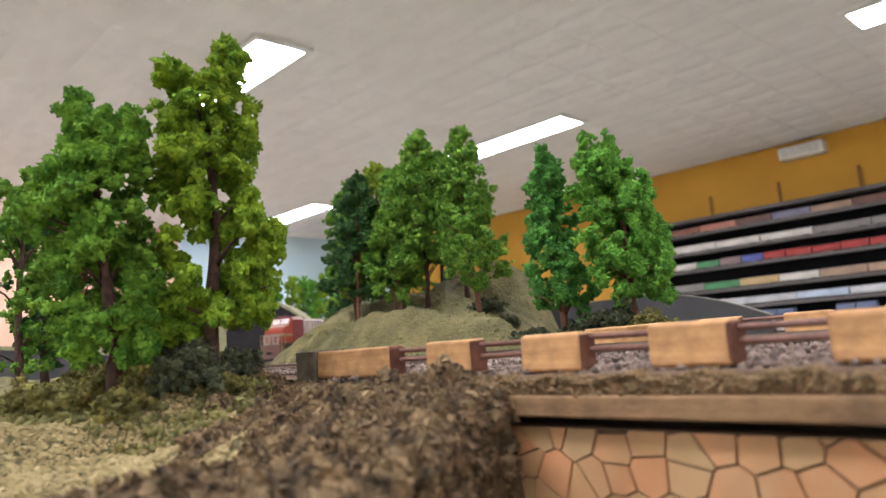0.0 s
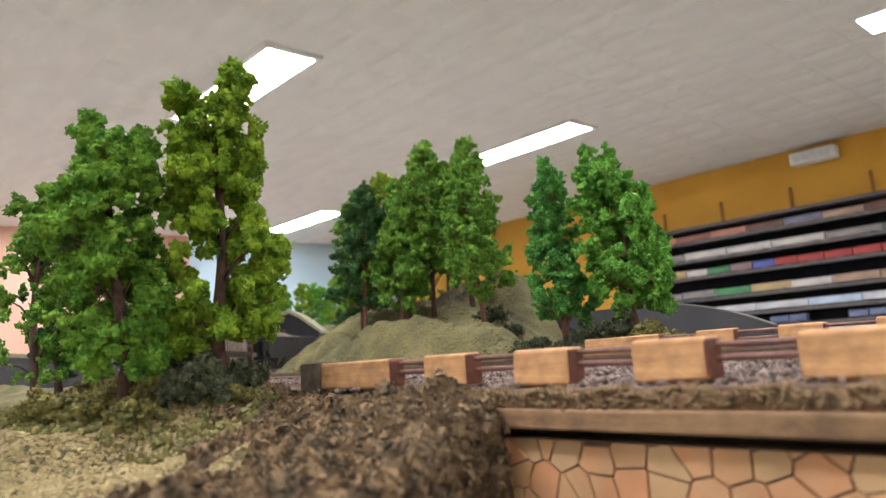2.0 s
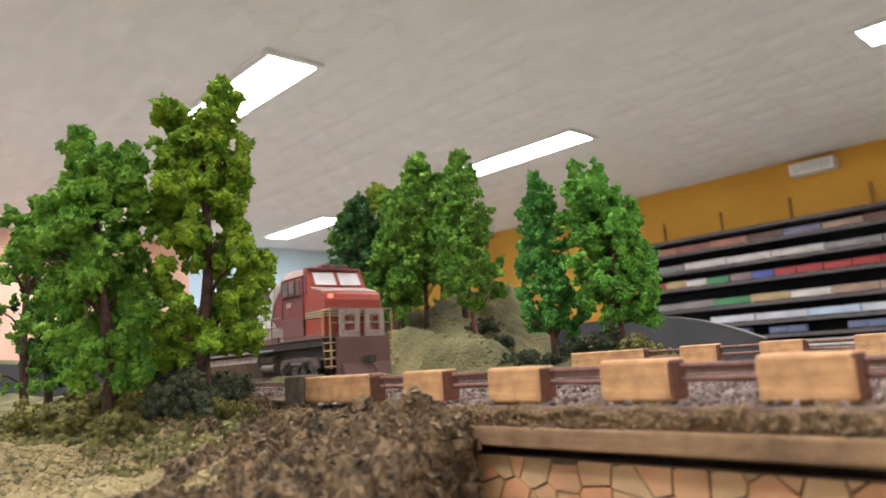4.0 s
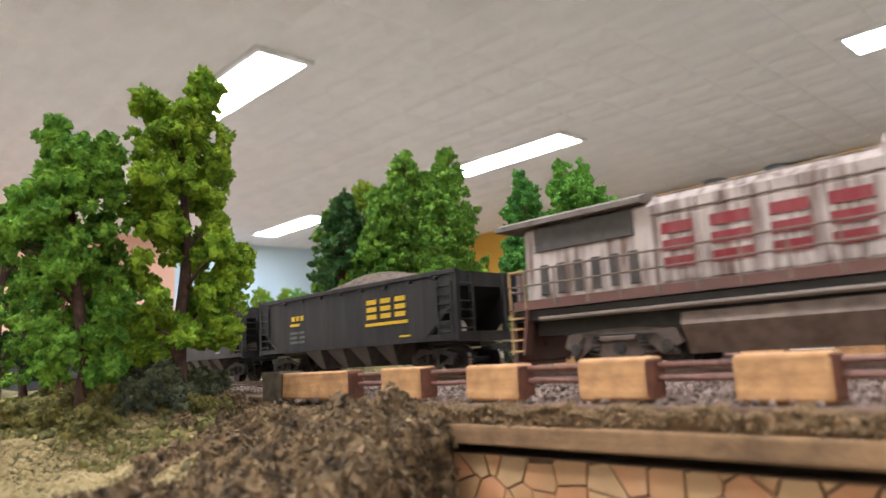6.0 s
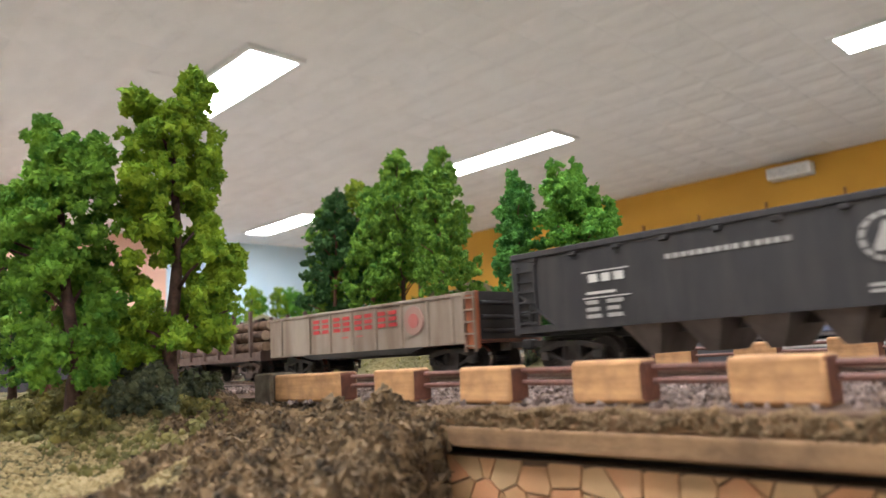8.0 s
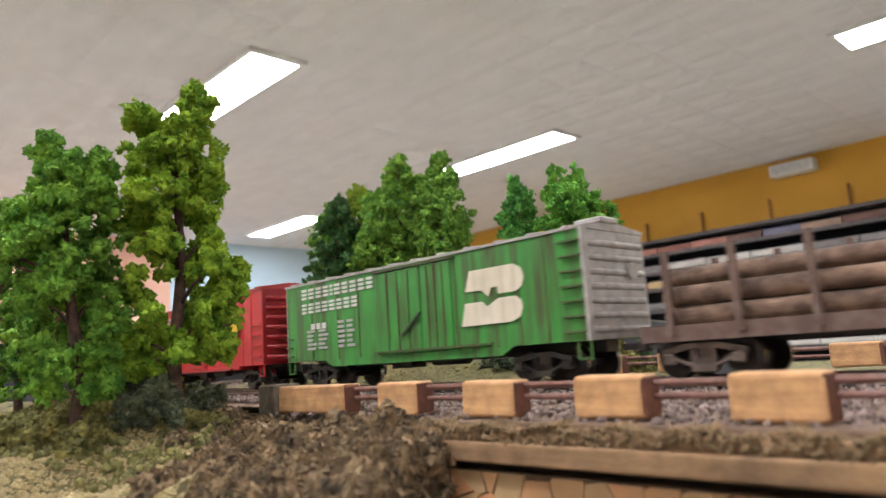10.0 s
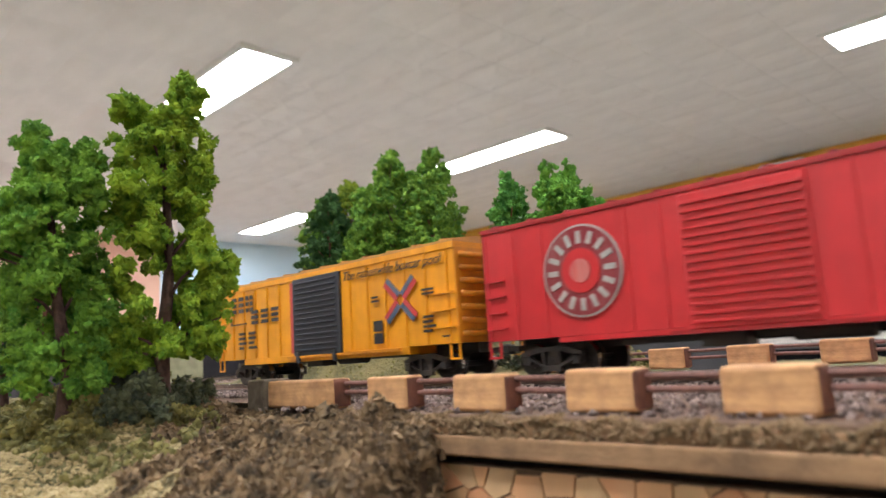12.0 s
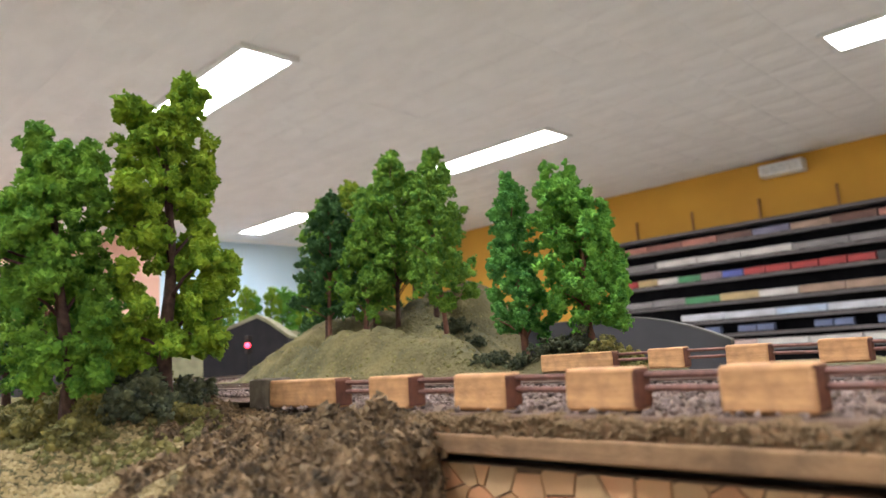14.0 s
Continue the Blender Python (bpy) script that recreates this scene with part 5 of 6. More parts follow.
def make_yellow():
    L, z0, z1 = 0.1775, 0.0132, 0.0502
    car = boxcar("orange-yellow model boxcar with a dark sliding door", L, z0, z1, P_YELLOW, P_YELLOW_SHADED, P_ROOFY)
    part("side_sill", box(B(), -0.062, 0.062, -HALF, HALF, z0 - 0.0030, z0, 0.0002), P_YELLOW, car)
    part("top_chord", box(B(), -L / 2, L / 2, -HALF - 0.0005, HALF + 0.0005, z1 - 0.0030, z1 - 0.0004, 0.0002), P_YELLOW, car)
    side_ribs(car, [-0.0835, -0.072, -0.061, -0.050, -0.039, -0.028, 0.027, 0.0385, 0.050, 0.0615, 0.073, 0.0845], z0, z1 - 0.003, P_YELLOW)
    door = part("door", box(B(), -0.0152, 0.0207, -HALF - 0.0012, -HALF + 0.0002, z0 - 0.0005, z1 - 0.0028, 0.0003), P_DOOR, car, "blue-black ribbed sliding door")
    rib = to_mesh("door_rib", box(B(), -0.0125, 0.018, -0.0006, 0.0002, -0.0004, 0.0004, 0.00015), P_DOOR)
    for k in range(14):
        part_data("door_rib", rib, door, Matrix.Translation((0, -HALF - 0.0012, z0 + 0.0020 + k * 0.0023)))
    part("door", box(B(), -0.0152, 0.0207, HALF - 0.0002, HALF + 0.0012, z0 - 0.0005, z1 - 0.0028, 0.0003), P_DOOR, car, "blue-black ribbed sliding door")
    part("door_edge", box(B(), -0.0178, -0.0154, -HALF - 0.0008, -HALF + 0.0002, z0 + 0.0010, z1 - 0.0040), D_RED, car, "orange-red door edge")
    for x in (-0.0110, 0.0165):
        part("door_foot", box(B(), x - 0.0012, x + 0.0012, -HALF - 0.0022, -HALF - 0.0010, z0 - 0.0036, z0 + 0.0012, 0.0003), P_DOOR, door, "dark door guide")
    part("door_track", box(B(), -0.020, 0.058, -HALF - 0.0016, -HALF, z0 - 0.0014, z0 - 0.0004), P_YELLOW_SHADED, car)
    y = -HALF - 0.0007
    glyph_bars(car, D_BLACK, -0.0735, -0.0510, 0.0365, 0.0445, (0.9, 1, 0.6, 0.5), y)
    glyph_bars(car, D_BLACK, -0.0545, -0.0265, 0.0300, 0.0368, (1, 1, 1), y)
    plate(car, "lettering_bar", D_BLACK, -0.0735, -0.058, 0.0305, 0.0312, y)
    plate(car, "lettering_bar", D_BLACK, -0.0735, -0.0725, 0.0305, 0.0345, y)
    small_bars(car, D_BLACK, -0.066, -0.047, 0.0170, 0.0265, 4, 2, 3, y)
    cu = bpy.data.curves.new("slogan", "FONT")
    cu.body, cu.size, cu.shear, cu.extrude = "The nationwide boxcar pool", 0.0054, 0.3, 0.0001
    ob = new("slogan", cu)
    bpy.context.view_layer.update()
    me = bpy.data.meshes.new_from_object(ob.evaluated_get(bpy.context.evaluated_depsgraph_get()))
    bpy.data.objects.remove(ob)
    me.materials.clear()
    me.materials.append(D_BLACK)
    wide = max(v.co.x for v in me.vertices)
    for v in me.vertices:
        v.co.x *= 0.0600 / wide
    part_data("slogan", me, car, pose(0.0230, y - 0.0002, 0.0425, 90), "dark slanted lettering")
    for ang, up in ((42, 1), (138, -1), (222, 1), (318, -1)):
        for side_, c in ((1, D_BLUE if up > 0 else D_RED), (-1, D_RED if up > 0 else D_BLUE)):
            z = sorted((0.0001 * side_, 0.0021 * side_))
            e = part("emblem_bar", box(B(), 0.0018, 0.0112, -0.0002, 0.0001, z[0], z[1]), c, car, "red and blue emblem bar")
            e.matrix_basis = pose(0.0592, y, 0.0312, 0, -ang, 0)
    for a, b in ((0.0152, 0.0193), (0.0200, 0.0242)):
        plate(car, "data_panel", D_BLACK, 0.0425, 0.0478, a, b, y)
    small_bars(car, D_BLACK, 0.0415, 0.047, 0.031, 0.034, 2, 1, 5, y)
    small_bars(car, D_BLACK, 0.071, 0.079, 0.031, 0.034, 2, 1, 6, y)
    small_bars(car, D_BLACK, 0.071, 0.080, 0.017, 0.024, 4, 1, 7, y)
    small_bars(car, D_BLACK, 0.081, 0.087, 0.0150, 0.0162, 1, 1, 8, y)
    ladder(car, 0.0760, 0.0875, 0.0160, 0.0345, 3, P_YELLOW, stiles=False)
    ladder(car, -0.0875, -0.0800, 0.0160, 0.0345, 4, P_YELLOW, stiles=False)
    return car


def make_red():
    L, z0, z1 = 0.1785, 0.0125, 0.0502
    car = boxcar("bright red model boxcar with a yellow round emblem", L, z0, z1, P_RED, P_RED_SHADED, P_ROOFR)
    part("side_sill", box(B(), -0.060, 0.060, -HALF, HALF, z0 - 0.0018, z0, 0.0002), P_RED, car)
    part("top_chord", box(B(), -L / 2, L / 2, -HALF - 0.0005, HALF + 0.0005, z1 - 0.0014, z1 - 0.0002, 0.0002), P_RED_SHADED, car)
    side_ribs(car, [-0.0875, -0.0755, -0.0635, -0.0335, -0.0225, 0.0265, 0.0355, 0.066, 0.076], z0, z1 - 0.001, P_RED, 0.0006, 0.0004)
    door = part("door", box(B(), -0.0165, 0.0165, -HALF - 0.0009, -HALF + 0.0002, z0 - 0.0008, z1 - 0.0020, 0.0003), P_RED, car, "red louvred sliding door")
    rib = to_mesh("door_rib", box(B(), -0.0155, 0.0155, -0.0009, 0.0002, -0.0005, 0.0004, 0.0001), P_RED)
    for k in range(15):
        part_data("door_rib", rib, door, Matrix.Translation((0, -HALF - 0.0009, z0 + 0.0012 + k * 0.00228)))
    part("door_track", box(B(), -0.022, 0.052, -HALF - 0.0014, -HALF, z0 - 0.0018, z0 - 0.0008), P_RED_SHADED, car)
    y = -HALF - 0.0006
    part("emblem_rim", disc(B(), 0.0490, 0.0330, y, 0.0133), D_BLACK, car, "black rim of the round emblem")
    part("emblem_disc", disc(B(), 0.0490, 0.0330, y - 0.0003, 0.0124), D_YELLOW, car, "yellow round emblem")
    part("emblem_shape", disc(B(), 0.0488, 0.0360, y - 0.0006, 0.0050, squash=0.85), D_DARKRED, car, "plain dark red shape on the emblem")
    part("emblem_shape", disc(B(), 0.0484, 0.0405, y - 0.0008, 0.0034, squash=1.9), D_BLACK, car, "plain black shape on the emblem")
    part("emblem_shape", disc(B(), 0.0490, 0.0310, y - 0.0008, 0.0022, squash=1.0), D_DARKRED, car)
    for k in range(7):
        a = radians(205 + k * 22)
        e = part("lettering_bar", box(B(), -0.0012, 0.0012, -0.0003, 0.0001, -0.0015, 0.0015), D_BLACK, car)
        e.matrix_basis = pose(0.0490 + 0.0096 * math.cos(a), y - 0.0006, 0.0330 + 0.0096 * math.sin(a), 0, -(math.degrees(a) + 90), 0)
    part("badge_ring", disc(B(), -0.0492, 0.0318, y, 0.0135), D_DARKRED, car, "dark round badge")
    for k in range(16):
        a = radians(k * 22.5)
        e = part("lettering_bar", box(B(), -0.0008, 0.0008, -0.0003, 0.0001, -0.0019, 0.0019), D_GREY, car)
        e.matrix_basis = pose(-0.0492 + 0.0102 * math.cos(a), y - 0.0003, 0.0318 + 0.0102 * math.sin(a), 0, -(math.degrees(a) + 90), 0)
    part("badge_rim", disc(B(), -0.0492, 0.0318, y + 0.0002, 0.0141), D_GREY, car, "pale rim of the round badge")
    part("badge_disc", disc(B(), -0.0492, 0.0318, y - 0.0003, 0.0068), P_RED, car)
    part("badge_shape", disc(B(), -0.0492, 0.0318, y - 0.0006, 0.0036), D_FADED, car)
    ladder(car, 0.0755, 0.0880, 0.0140, 0.0350, 4, P_RED, stiles=False)
    ladder(car, -0.0880, -0.0800, 0.0140, 0.0350, 4, P_RED, stiles=False)
    return car


def make_green():
    L, z0, z1 = 0.1708, 0.0125, 0.0478
    car = boxcar("weathered green model boxcar with white lettering", L, z0, z1, P_GREEN, P_GREYROOF, P_GREYROOF)
    sills(car, L, z0, P_GREEN)
    side_ribs(car, [-0.064, -0.044, -0.029, 0.029, 0.0385, 0.048, 0.0585, 0.070], z0, z1 - 0.0012, P_GREEN_SEAM, 0.0011, 0.0003)
    for a, b, nm in ((-0.0150, 0.0105, "plug door panel"), (0.0110, 0.0275, "sliding door panel")):
        d = part("door", box(B(), a, b, -HALF - 0.0009, -HALF + 0.0002, z0 + 0.0002, z1 - 0.0022, 0.0003), P_GREEN, car, "weathered green " + nm)
        for u in (0.25, 0.5, 0.75):
            x = a + (b - a) * u
            part("door_rib", box(B(), x - 0.0003, x + 0.0003, -HALF - 0.0013, -HALF - 0.0008, z0 + 0.001, z1 - 0.003), P_GREEN_SEAM, d)
    lever = part("door_lever", box(B(), -0.0068, 0.0068, -0.0006, 0.0, -0.0005, 0.0005), D_BLACK, car, "dark door lever")
    lever.matrix_basis = pose(0.0058, -HALF - 0.0013, 0.0236, 0, -36, 0)
    part("door_track", box(B(), -0.018, 0.046, -HALF - 0.0014, -HALF, z0 + 0.0010, z0 + 0.0017), P_GREEN_SEAM, car)
    part("door_track", box(B(), -0.018, 0.030, -HALF - 0.0014, -HALF, z1 - 0.0020, z1 - 0.0012), P_GREEN_SEAM, car)
    y = -HALF - 0.0003
    # the white emblem: two plain slanted shapes
    r = [(0.0345, 0.0325), (0.0372, 0.0398), (0.0575, 0.0398), (0.0608, 0.0380), (0.0618, 0.0350), (0.0605, 0.0318), (0.0575, 0.0305), (0.0500, 0.0305), (0.0500, 0.0330), (0.0470, 0.0330), (0.0455, 0.0300), (0.0420, 0.0325)]
    part("emblem_shape", prism(B(), r, y, y - 0.0003), D_CREAM, car, "cream-white slanted emblem shape")
    r = [(0.0320, 0.0205), (0.0342, 0.0285), (0.0425, 0.0285), (0.0445, 0.0265), (0.0500, 0.0290), (0.0575, 0.0290), (0.0600, 0.0275), (0.0605, 0.0250), (0.0590, 0.0220), (0.0550, 0.0205)]
    part("emblem_shape", prism(B(), r, y, y - 0.0003), D_CREAM, car, "cream-white slanted emblem shape")
    glyph_bars(car, D_WHITE, -0.0722, -0.0175, 0.0405, 0.0452, (1, 1, 1, 1, 0.5, 1, 1, 1, 1, 1), y)
    glyph_bars(car, D_WHITE, -0.0722, -0.0285, 0.0340, 0.0385, (1, 1, 1, 1, 1, 1, 1, 1), y)
    glyph_bars(car, D_WHITE, -0.0650, -0.0520, 0.0265, 0.0290, (1, 1, 1), y)
    small_bars(car, D_GREY, -0.068, -0.050, 0.0165, 0.0262, 5, 2, 9, y)
    small_bars(car, D_GREY, -0.044, -0.031, 0.0165, 0.0290, 6, 2, 10, y)
    ladder(car, 0.0765, 0.0850, 0.0130, 0.0460, 7, P_GREEN_SEAM, stiles=False)
    ladder(car, -0.0850, -0.0800, 0.0130, 0.0250, 3, P_GREEN_SEAM, stiles=False)
    part("corner_post", box(B(), 0.0848, 0.0860, -HALF - 0.0008, -HALF + 0.002, z0, z1 + 0.0004), P_GREYROOF, car, "rusty grey corner post")
    part("roof_hatch", box(B(), 0.076, 0.0865, -0.008, 0.002, z1 + 0.0018, z1 + 0.0038, 0.0004), P_GREYROOF, car)
    return car


def hopper(label, steel, full):
    L, z0, z1 = 0.1425, 0.0136, 0.0387
    h = L / 2
    car = thing("hopper_car", label, "freight car", "cars of the train")
    for sy in (-1, 1):
        a, b = sorted((sy * (HALF - 0.0006), sy * (HALF - 0.0001)))
        part("side_sheet", prism(B(), [(-0.0545, z0), (0.0545, z0), (h - 0.0014, 0.0265), (h - 0.0014, z1), (-h + 0.0014, z1), (-h + 0.0014, 0.0265)], a, b), steel, car)
        part("side_sill", box(B(), -h, h, a - 0.0003, b + 0.0003, z0 - 0.0006, z0 + 0.0016), steel, car)
        part("top_chord", box(B(), -h, h, min(a, b) - 0.0006, max(a, b) + 0.0006, z1 - 0.0016, z1 + 0.0004, 0.0003), steel, car)
        cap = to_mesh("rivet_cap", box(B(), -0.0012, 0.0012, -0.0006, 0.0006, -0.0007, 0.0007, 0.0002), steel)
        for k in range(9):
            part_data("rivet_cap", cap, car, Matrix.Translation((-h + 0.010 + k * 0.0153, sy * (HALF + 0.0006), z1 - 0.0024)))
        for s in (-1, 1):
            brace = B()
            rod(brace, (s * (h - 0.002), sy * HALF, 0.0262), (s * 0.054, sy * HALF, z0 + 0.0008), 0.0005, seg=6)
            part("side_brace", brace, steel, car)
    for s in (-1, 1):
        x = s * h
        # slope sheet falling inward from the end
        bm = B()
        y0 = HALF - 0.0008
        v = [bm.verts.new(p) for p in ((x - s * 0.004, -y0, 0.0345), (x - s * 0.004, y0, 0.0345), (s * 0.036, y0, z0), (s * 0.036, -y0, z0),
                                       (x - s * 0.004, -y0, 0.0338), (x - s * 0.004, y0, 0.0338), (s * 0.0365, y0, z0 - 0.0006), (s * 0.0365, -y0, z0 - 0.0006))]
        for f in ((0, 1, 2, 3), (7, 6, 5, 4), (0, 4, 5, 1), (2, 6, 7, 3), (1, 5, 6, 2), (3, 7, 4, 0)):
            bm.faces.new([v[i] for i in f])
        part("slope_sheet", bm, steel, car)
        part("end_sheet", box(B(), min(x - s * 0.0045, x - s * 0.0035), max(x - s * 0.0045, x - s * 0.0035), -HALF + 0.001, HALF - 0.001, 0.0330, z1), steel, car)
        for sy in (-1, 1):
            part("corner_post", box(B(), min(x, x - s * 0.0020), max(x, x - s * 0.0020), sy * (HALF - 0.0010) - 0.0010, sy * (HALF - 0.0010) + 0.0010, z0 - 0.0005, z1), steel, car)
            ladder(car, min(x - s * 0.0022, x - s * 0.0100), max(x - s * 0.0022, x - s * 0.0100), z0 + 0.001, z1 - 0.004, 6, steel, sy * (HALF - 0.0004))
        for u in (-0.009, 0.009):
            part("end_post", box(B(), min(x - s * 0.0015, x), max(x - s * 0.0015, x), u - 0.0008, u + 0.0008, z0, z1 - 0.001), steel, car)
        bm = B()
        for k in range(6):
            rod(bm, (x + s * 0.0004, -HALF + 0.0015, 0.017 + 0.0033 * k), (x + s * 0.0004, -0.0095, 0.017 + 0.0033 * k), 0.0003, seg=6)
        part("end_ladder", bm, steel, car)
        part("end_beam", box(B(), min(x - s * 0.002, x), max(x - s * 0.002, x), -HALF, HALF, z0 - 0.0012, z0 + 0.0022), steel, car)
        part("end_platform", box(B(), min(x - s * 0.03, x), max(x - s * 0.03, x), -0.006, 0.006, z0 - 0.0016, z0 + 0.0008), P_DARK, car)
        part("brake_cylinder", rod(B(), (x - s * 0.012, -0.004, z0 + 0.0042), (x - s * 0.022, -0.004, z0 + 0.0042), 0.0030, seg=14), D_GREY, car, "grey brake cylinder")
        coupler(car, x, s)
        truck(car, s * (h - 0.0185), P_TRUCK)
    for c in (-0.0260, -0.0085, 0.0085, 0.0260):
        bm = B()
        w, n, y0 = 0.0064, 0.0016, HALF - 0.0012
        v = [bm.verts.new(p) for p in ((c - w, -y0, z0), (c + w, -y0, z0), (c + w, y0, z0), (c - w, y0, z0), (c - n, -0.010, 0.0046), (c + n, -0.010, 0.0046), (c + n, 0.010, 0.0046), (c - n, 0.010, 0.0046))]
        for f in ((0, 1, 2, 3), (7, 6, 5, 4), (0, 4, 5, 1), (1, 5, 6, 2), (2, 6, 7, 3), (3, 7, 4, 0)):
            bm.faces.new([v[i] for i in f])
        part("chute", bm, P_CHUTE, car, "pale grey-brown hopper chute")
    part("centre_sill", box(B(), -h + 0.003, h - 0.003, -0.003, 0.003, z0 - 0.0032, z0 - 0.0003), P_DARK, car)
    part("floor_sheet", box(B(), -0.040, 0.040, -HALF + 0.001, HALF - 0.001, z0 + 0.0002, z0 + 0.001), P_INNER, car)
    if full:
        n, m = 60, 16
        bm = B()
        rows = []
        for i in range(n + 1):
            row = []
            for j in range(m + 1):
                u, w = i / n * 2 - 1, j / m * 2 - 1
                x, y = u * (h - 0.005), w * (HALF - 0.001)
                e = (1 - u ** 4) * (1 - w * w)
                z = 0.0372 + 0.0088 * e * (0.72 + 0.28 * math.sin(u * 5.2 + 1.1)) + 0.0007 * noise.noise(Vector((x * 260, y * 260, 3)))
                row.append(bm.verts.new((x, y, z)))
            rows.append(row)
        for i in range(n):
            for j in range(m):
                bm.faces.new((rows[i][j], rows[i + 1][j], rows[i + 1][j + 1], rows[i][j + 1]))
        part("coal_load", bm, P_COAL, car, "heaped brown-grey coal load", True)
    return car


def make_hopper_black():
    car = hopper("black model coal hopper with yellow lettering and a heaped load", P_HOPPER, True)
    glyph_bars(car, D_YELLOW, 0.0165, 0.0440, 0.0238, 0.0318, (1, 1, 1), w=0.30)
    plate(car, "lettering_bar", D_YELLOW, 0.0168, 0.0438, 0.0210, 0.0222)
    glyph_bars(car, D_YELLOW, -0.0410, -0.0300, 0.0275, 0.0297, (1, 1, 1), w=0.3)
    small_bars(car, D_YELLOW, -0.0425, -0.0280, 0.0240, 0.0262, 1, 1, 14)
    small_bars(car, D_FAINT, -0.0425, -0.0265, 0.0160, 0.0225, 3, 2, 15)
    small_bars(car, D_YELLOW, 0.0380, 0.0480, 0.0150, 0.0162, 1, 1, 16)
    return car


def make_hopper_grey():
    car = hopper("dark grey model hopper with pale lettering and a round badge", P_HOPPER_GREY, False)
    y = -HALF
    part("badge_ring", disc(B(), 0.0383, 0.0282, y, 0.0058), D_GREY, car, "pale round badge")
    part("badge_disc", disc(B(), 0.0383, 0.0282, y - 0.0002, 0.0046), P_HOPPER_GREY, car)
    for k in range(14):
        a = radians(k * 360 / 14)
        e = part("lettering_bar", box(B(), -0.0004, 0.0004, -0.0002, 0.0001, -0.0003, 0.0003), P_HOPPER_GREY, car)
        e.matrix_basis = pose(0.0383 + 0.0052 * math.cos(a), y - 0.0003, 0.0282 + 0.0052 * math.sin(a), 0, -math.degrees(a), 0)
    part("badge_shape", prism(B(), [(0.0355, 0.0250), (0.0410, 0.0250), (0.0410, 0.0262), (0.0398, 0.0290), (0.0390, 0.0312), (0.0383, 0.0320), (0.0376, 0.0312), (0.0368, 0.0290), (0.0355, 0.0262)], y - 0.0004, y - 0.0006), D_GREY, car)
    glyph_bars(car, D_GREY, -0.0160, 0.0182, 0.0303, 0.0317, (1,) * 9 + (0.2, 1, 0.2) + (1,) * 4)
    plate(car, "lettering_bar", D_WHITE, -0.0435, -0.0275, 0.0297, 0.0300)
    glyph_bars(car, D_WHITE, -0.0420, -0.0285, 0.0266, 0.0290, (1, 0.9, 1))
    plate(car, "lettering_bar", D_WHITE, -0.0435, -0.0275, 0.0218, 0.0221)
    small_bars(car, D_WHITE, -0.0430, -0.0285, 0.0224, 0.0238, 1, 1, 17)
    small_bars(car, D_GREY, -0.0430, -0.0285, 0.0150, 0.0212, 3, 2, 18)
    small_bars(car, D_GREY, 0.0330, 0.0400, 0.0152, 0.0180, 2, 1, 19)
    return car


def make_gondola():
    L, z0, z1 = 0.1378, 0.0112, 0.0292
    h = L / 2
    car = thing("gondola_car", "low weathered grey model gondola with faded red lettering", "freight car", "cars of the train")
    part("floor_sheet", box(B(), -h, h, -HALF + 0.001, HALF - 0.001, z0, z0 + 0.0012), P_GON_RUST, car)
    for sy in (-1, 1):
        a, b = sorted((sy * (HALF - 0.0008), sy * HALF))
        part("side_sheet", box(B(), -h, h, a, b, z0, z1), P_GON, car)
        part("top_chord", box(B(), -h, h, a - 0.0005, b + 0.0005, z1 - 0.0011, z1 + 0.0002, 0.0002), P_GON, car)
        part("side_sill", prism(B(), [(-h + 0.028, z0), (-h + 0.036, z0 - 0.0022), (h - 0.036, z0 - 0.0022), (h - 0.028, z0)], a, b), P_DARK, car)
    side_ribs(car, [-0.058, -0.0345, -0.0185, -0.0030, 0.0130, 0.0290, 0.0440, 0.0570], z0 + 0.0004, z1 - 0.001, P_GON, 0.0012, 0.0008)
    for s in (-1, 1):
        x = s * h
        part("end_sheet", box(B(), min(x, x - s * 0.001), max(x, x - s * 0.001), -HALF + 0.0008, HALF - 0.0008, z0, z1), P_HOPPER_GREY, car)
        for k in range(3):
            part("end_rib", rod(B(), (x, -HALF + 0.002, z0 + 0.004 + 0.005 * k), (x, HALF - 0.002, z0 + 0.004 + 0.005 * k), 0.0008, seg=8), P_HOPPER_GREY, car)
        coupler(car, x, s)
        truck(car, s * (h - 0.018), P_TRUCK)
    part("corner_panel", box(B(), h - 0.0058, h + 0.0002, -HALF - 0.0003, -HALF + 0.001, z0 - 0.002, z1 + 0.0002), P_GON_RUST, car, "rust-red corner panel")
    ladder(car, h - 0.0056, h - 0.0002, z0 - 0.003, z1, 5, P_GON, -HALF - 0.0003)
    part("centre_sill", box(B(), -h + 0.003, h - 0.003, -0.003, 0.003, z0 - 0.0030, z0), P_DARK, car)
    y = -HALF - 0.0001
    glyph_bars(car, D_RED, -0.0325, 0.0270, 0.0200, 0.0262, (1, 1, 0.25, 1, 1, 0.2, 1, 1, 0.25, 1, 1), y)
    part("badge_ring", disc(B(), 0.0362, 0.0212, y, 0.0055), D_PALEPINK, car, "faded pink round badge")
    part("badge_disc", disc(B(), 0.0362, 0.0212, y - 0.0002, 0.0028), D_FADED, car)
    small_bars(car, D_FADED, -0.0105, -0.0055, 0.0165, 0.0178, 1, 1, 23, y)
    small_bars(car, D_FADED, 0.0, 0.005, 0.0165, 0.0178, 1, 1, 24, y)
    return car


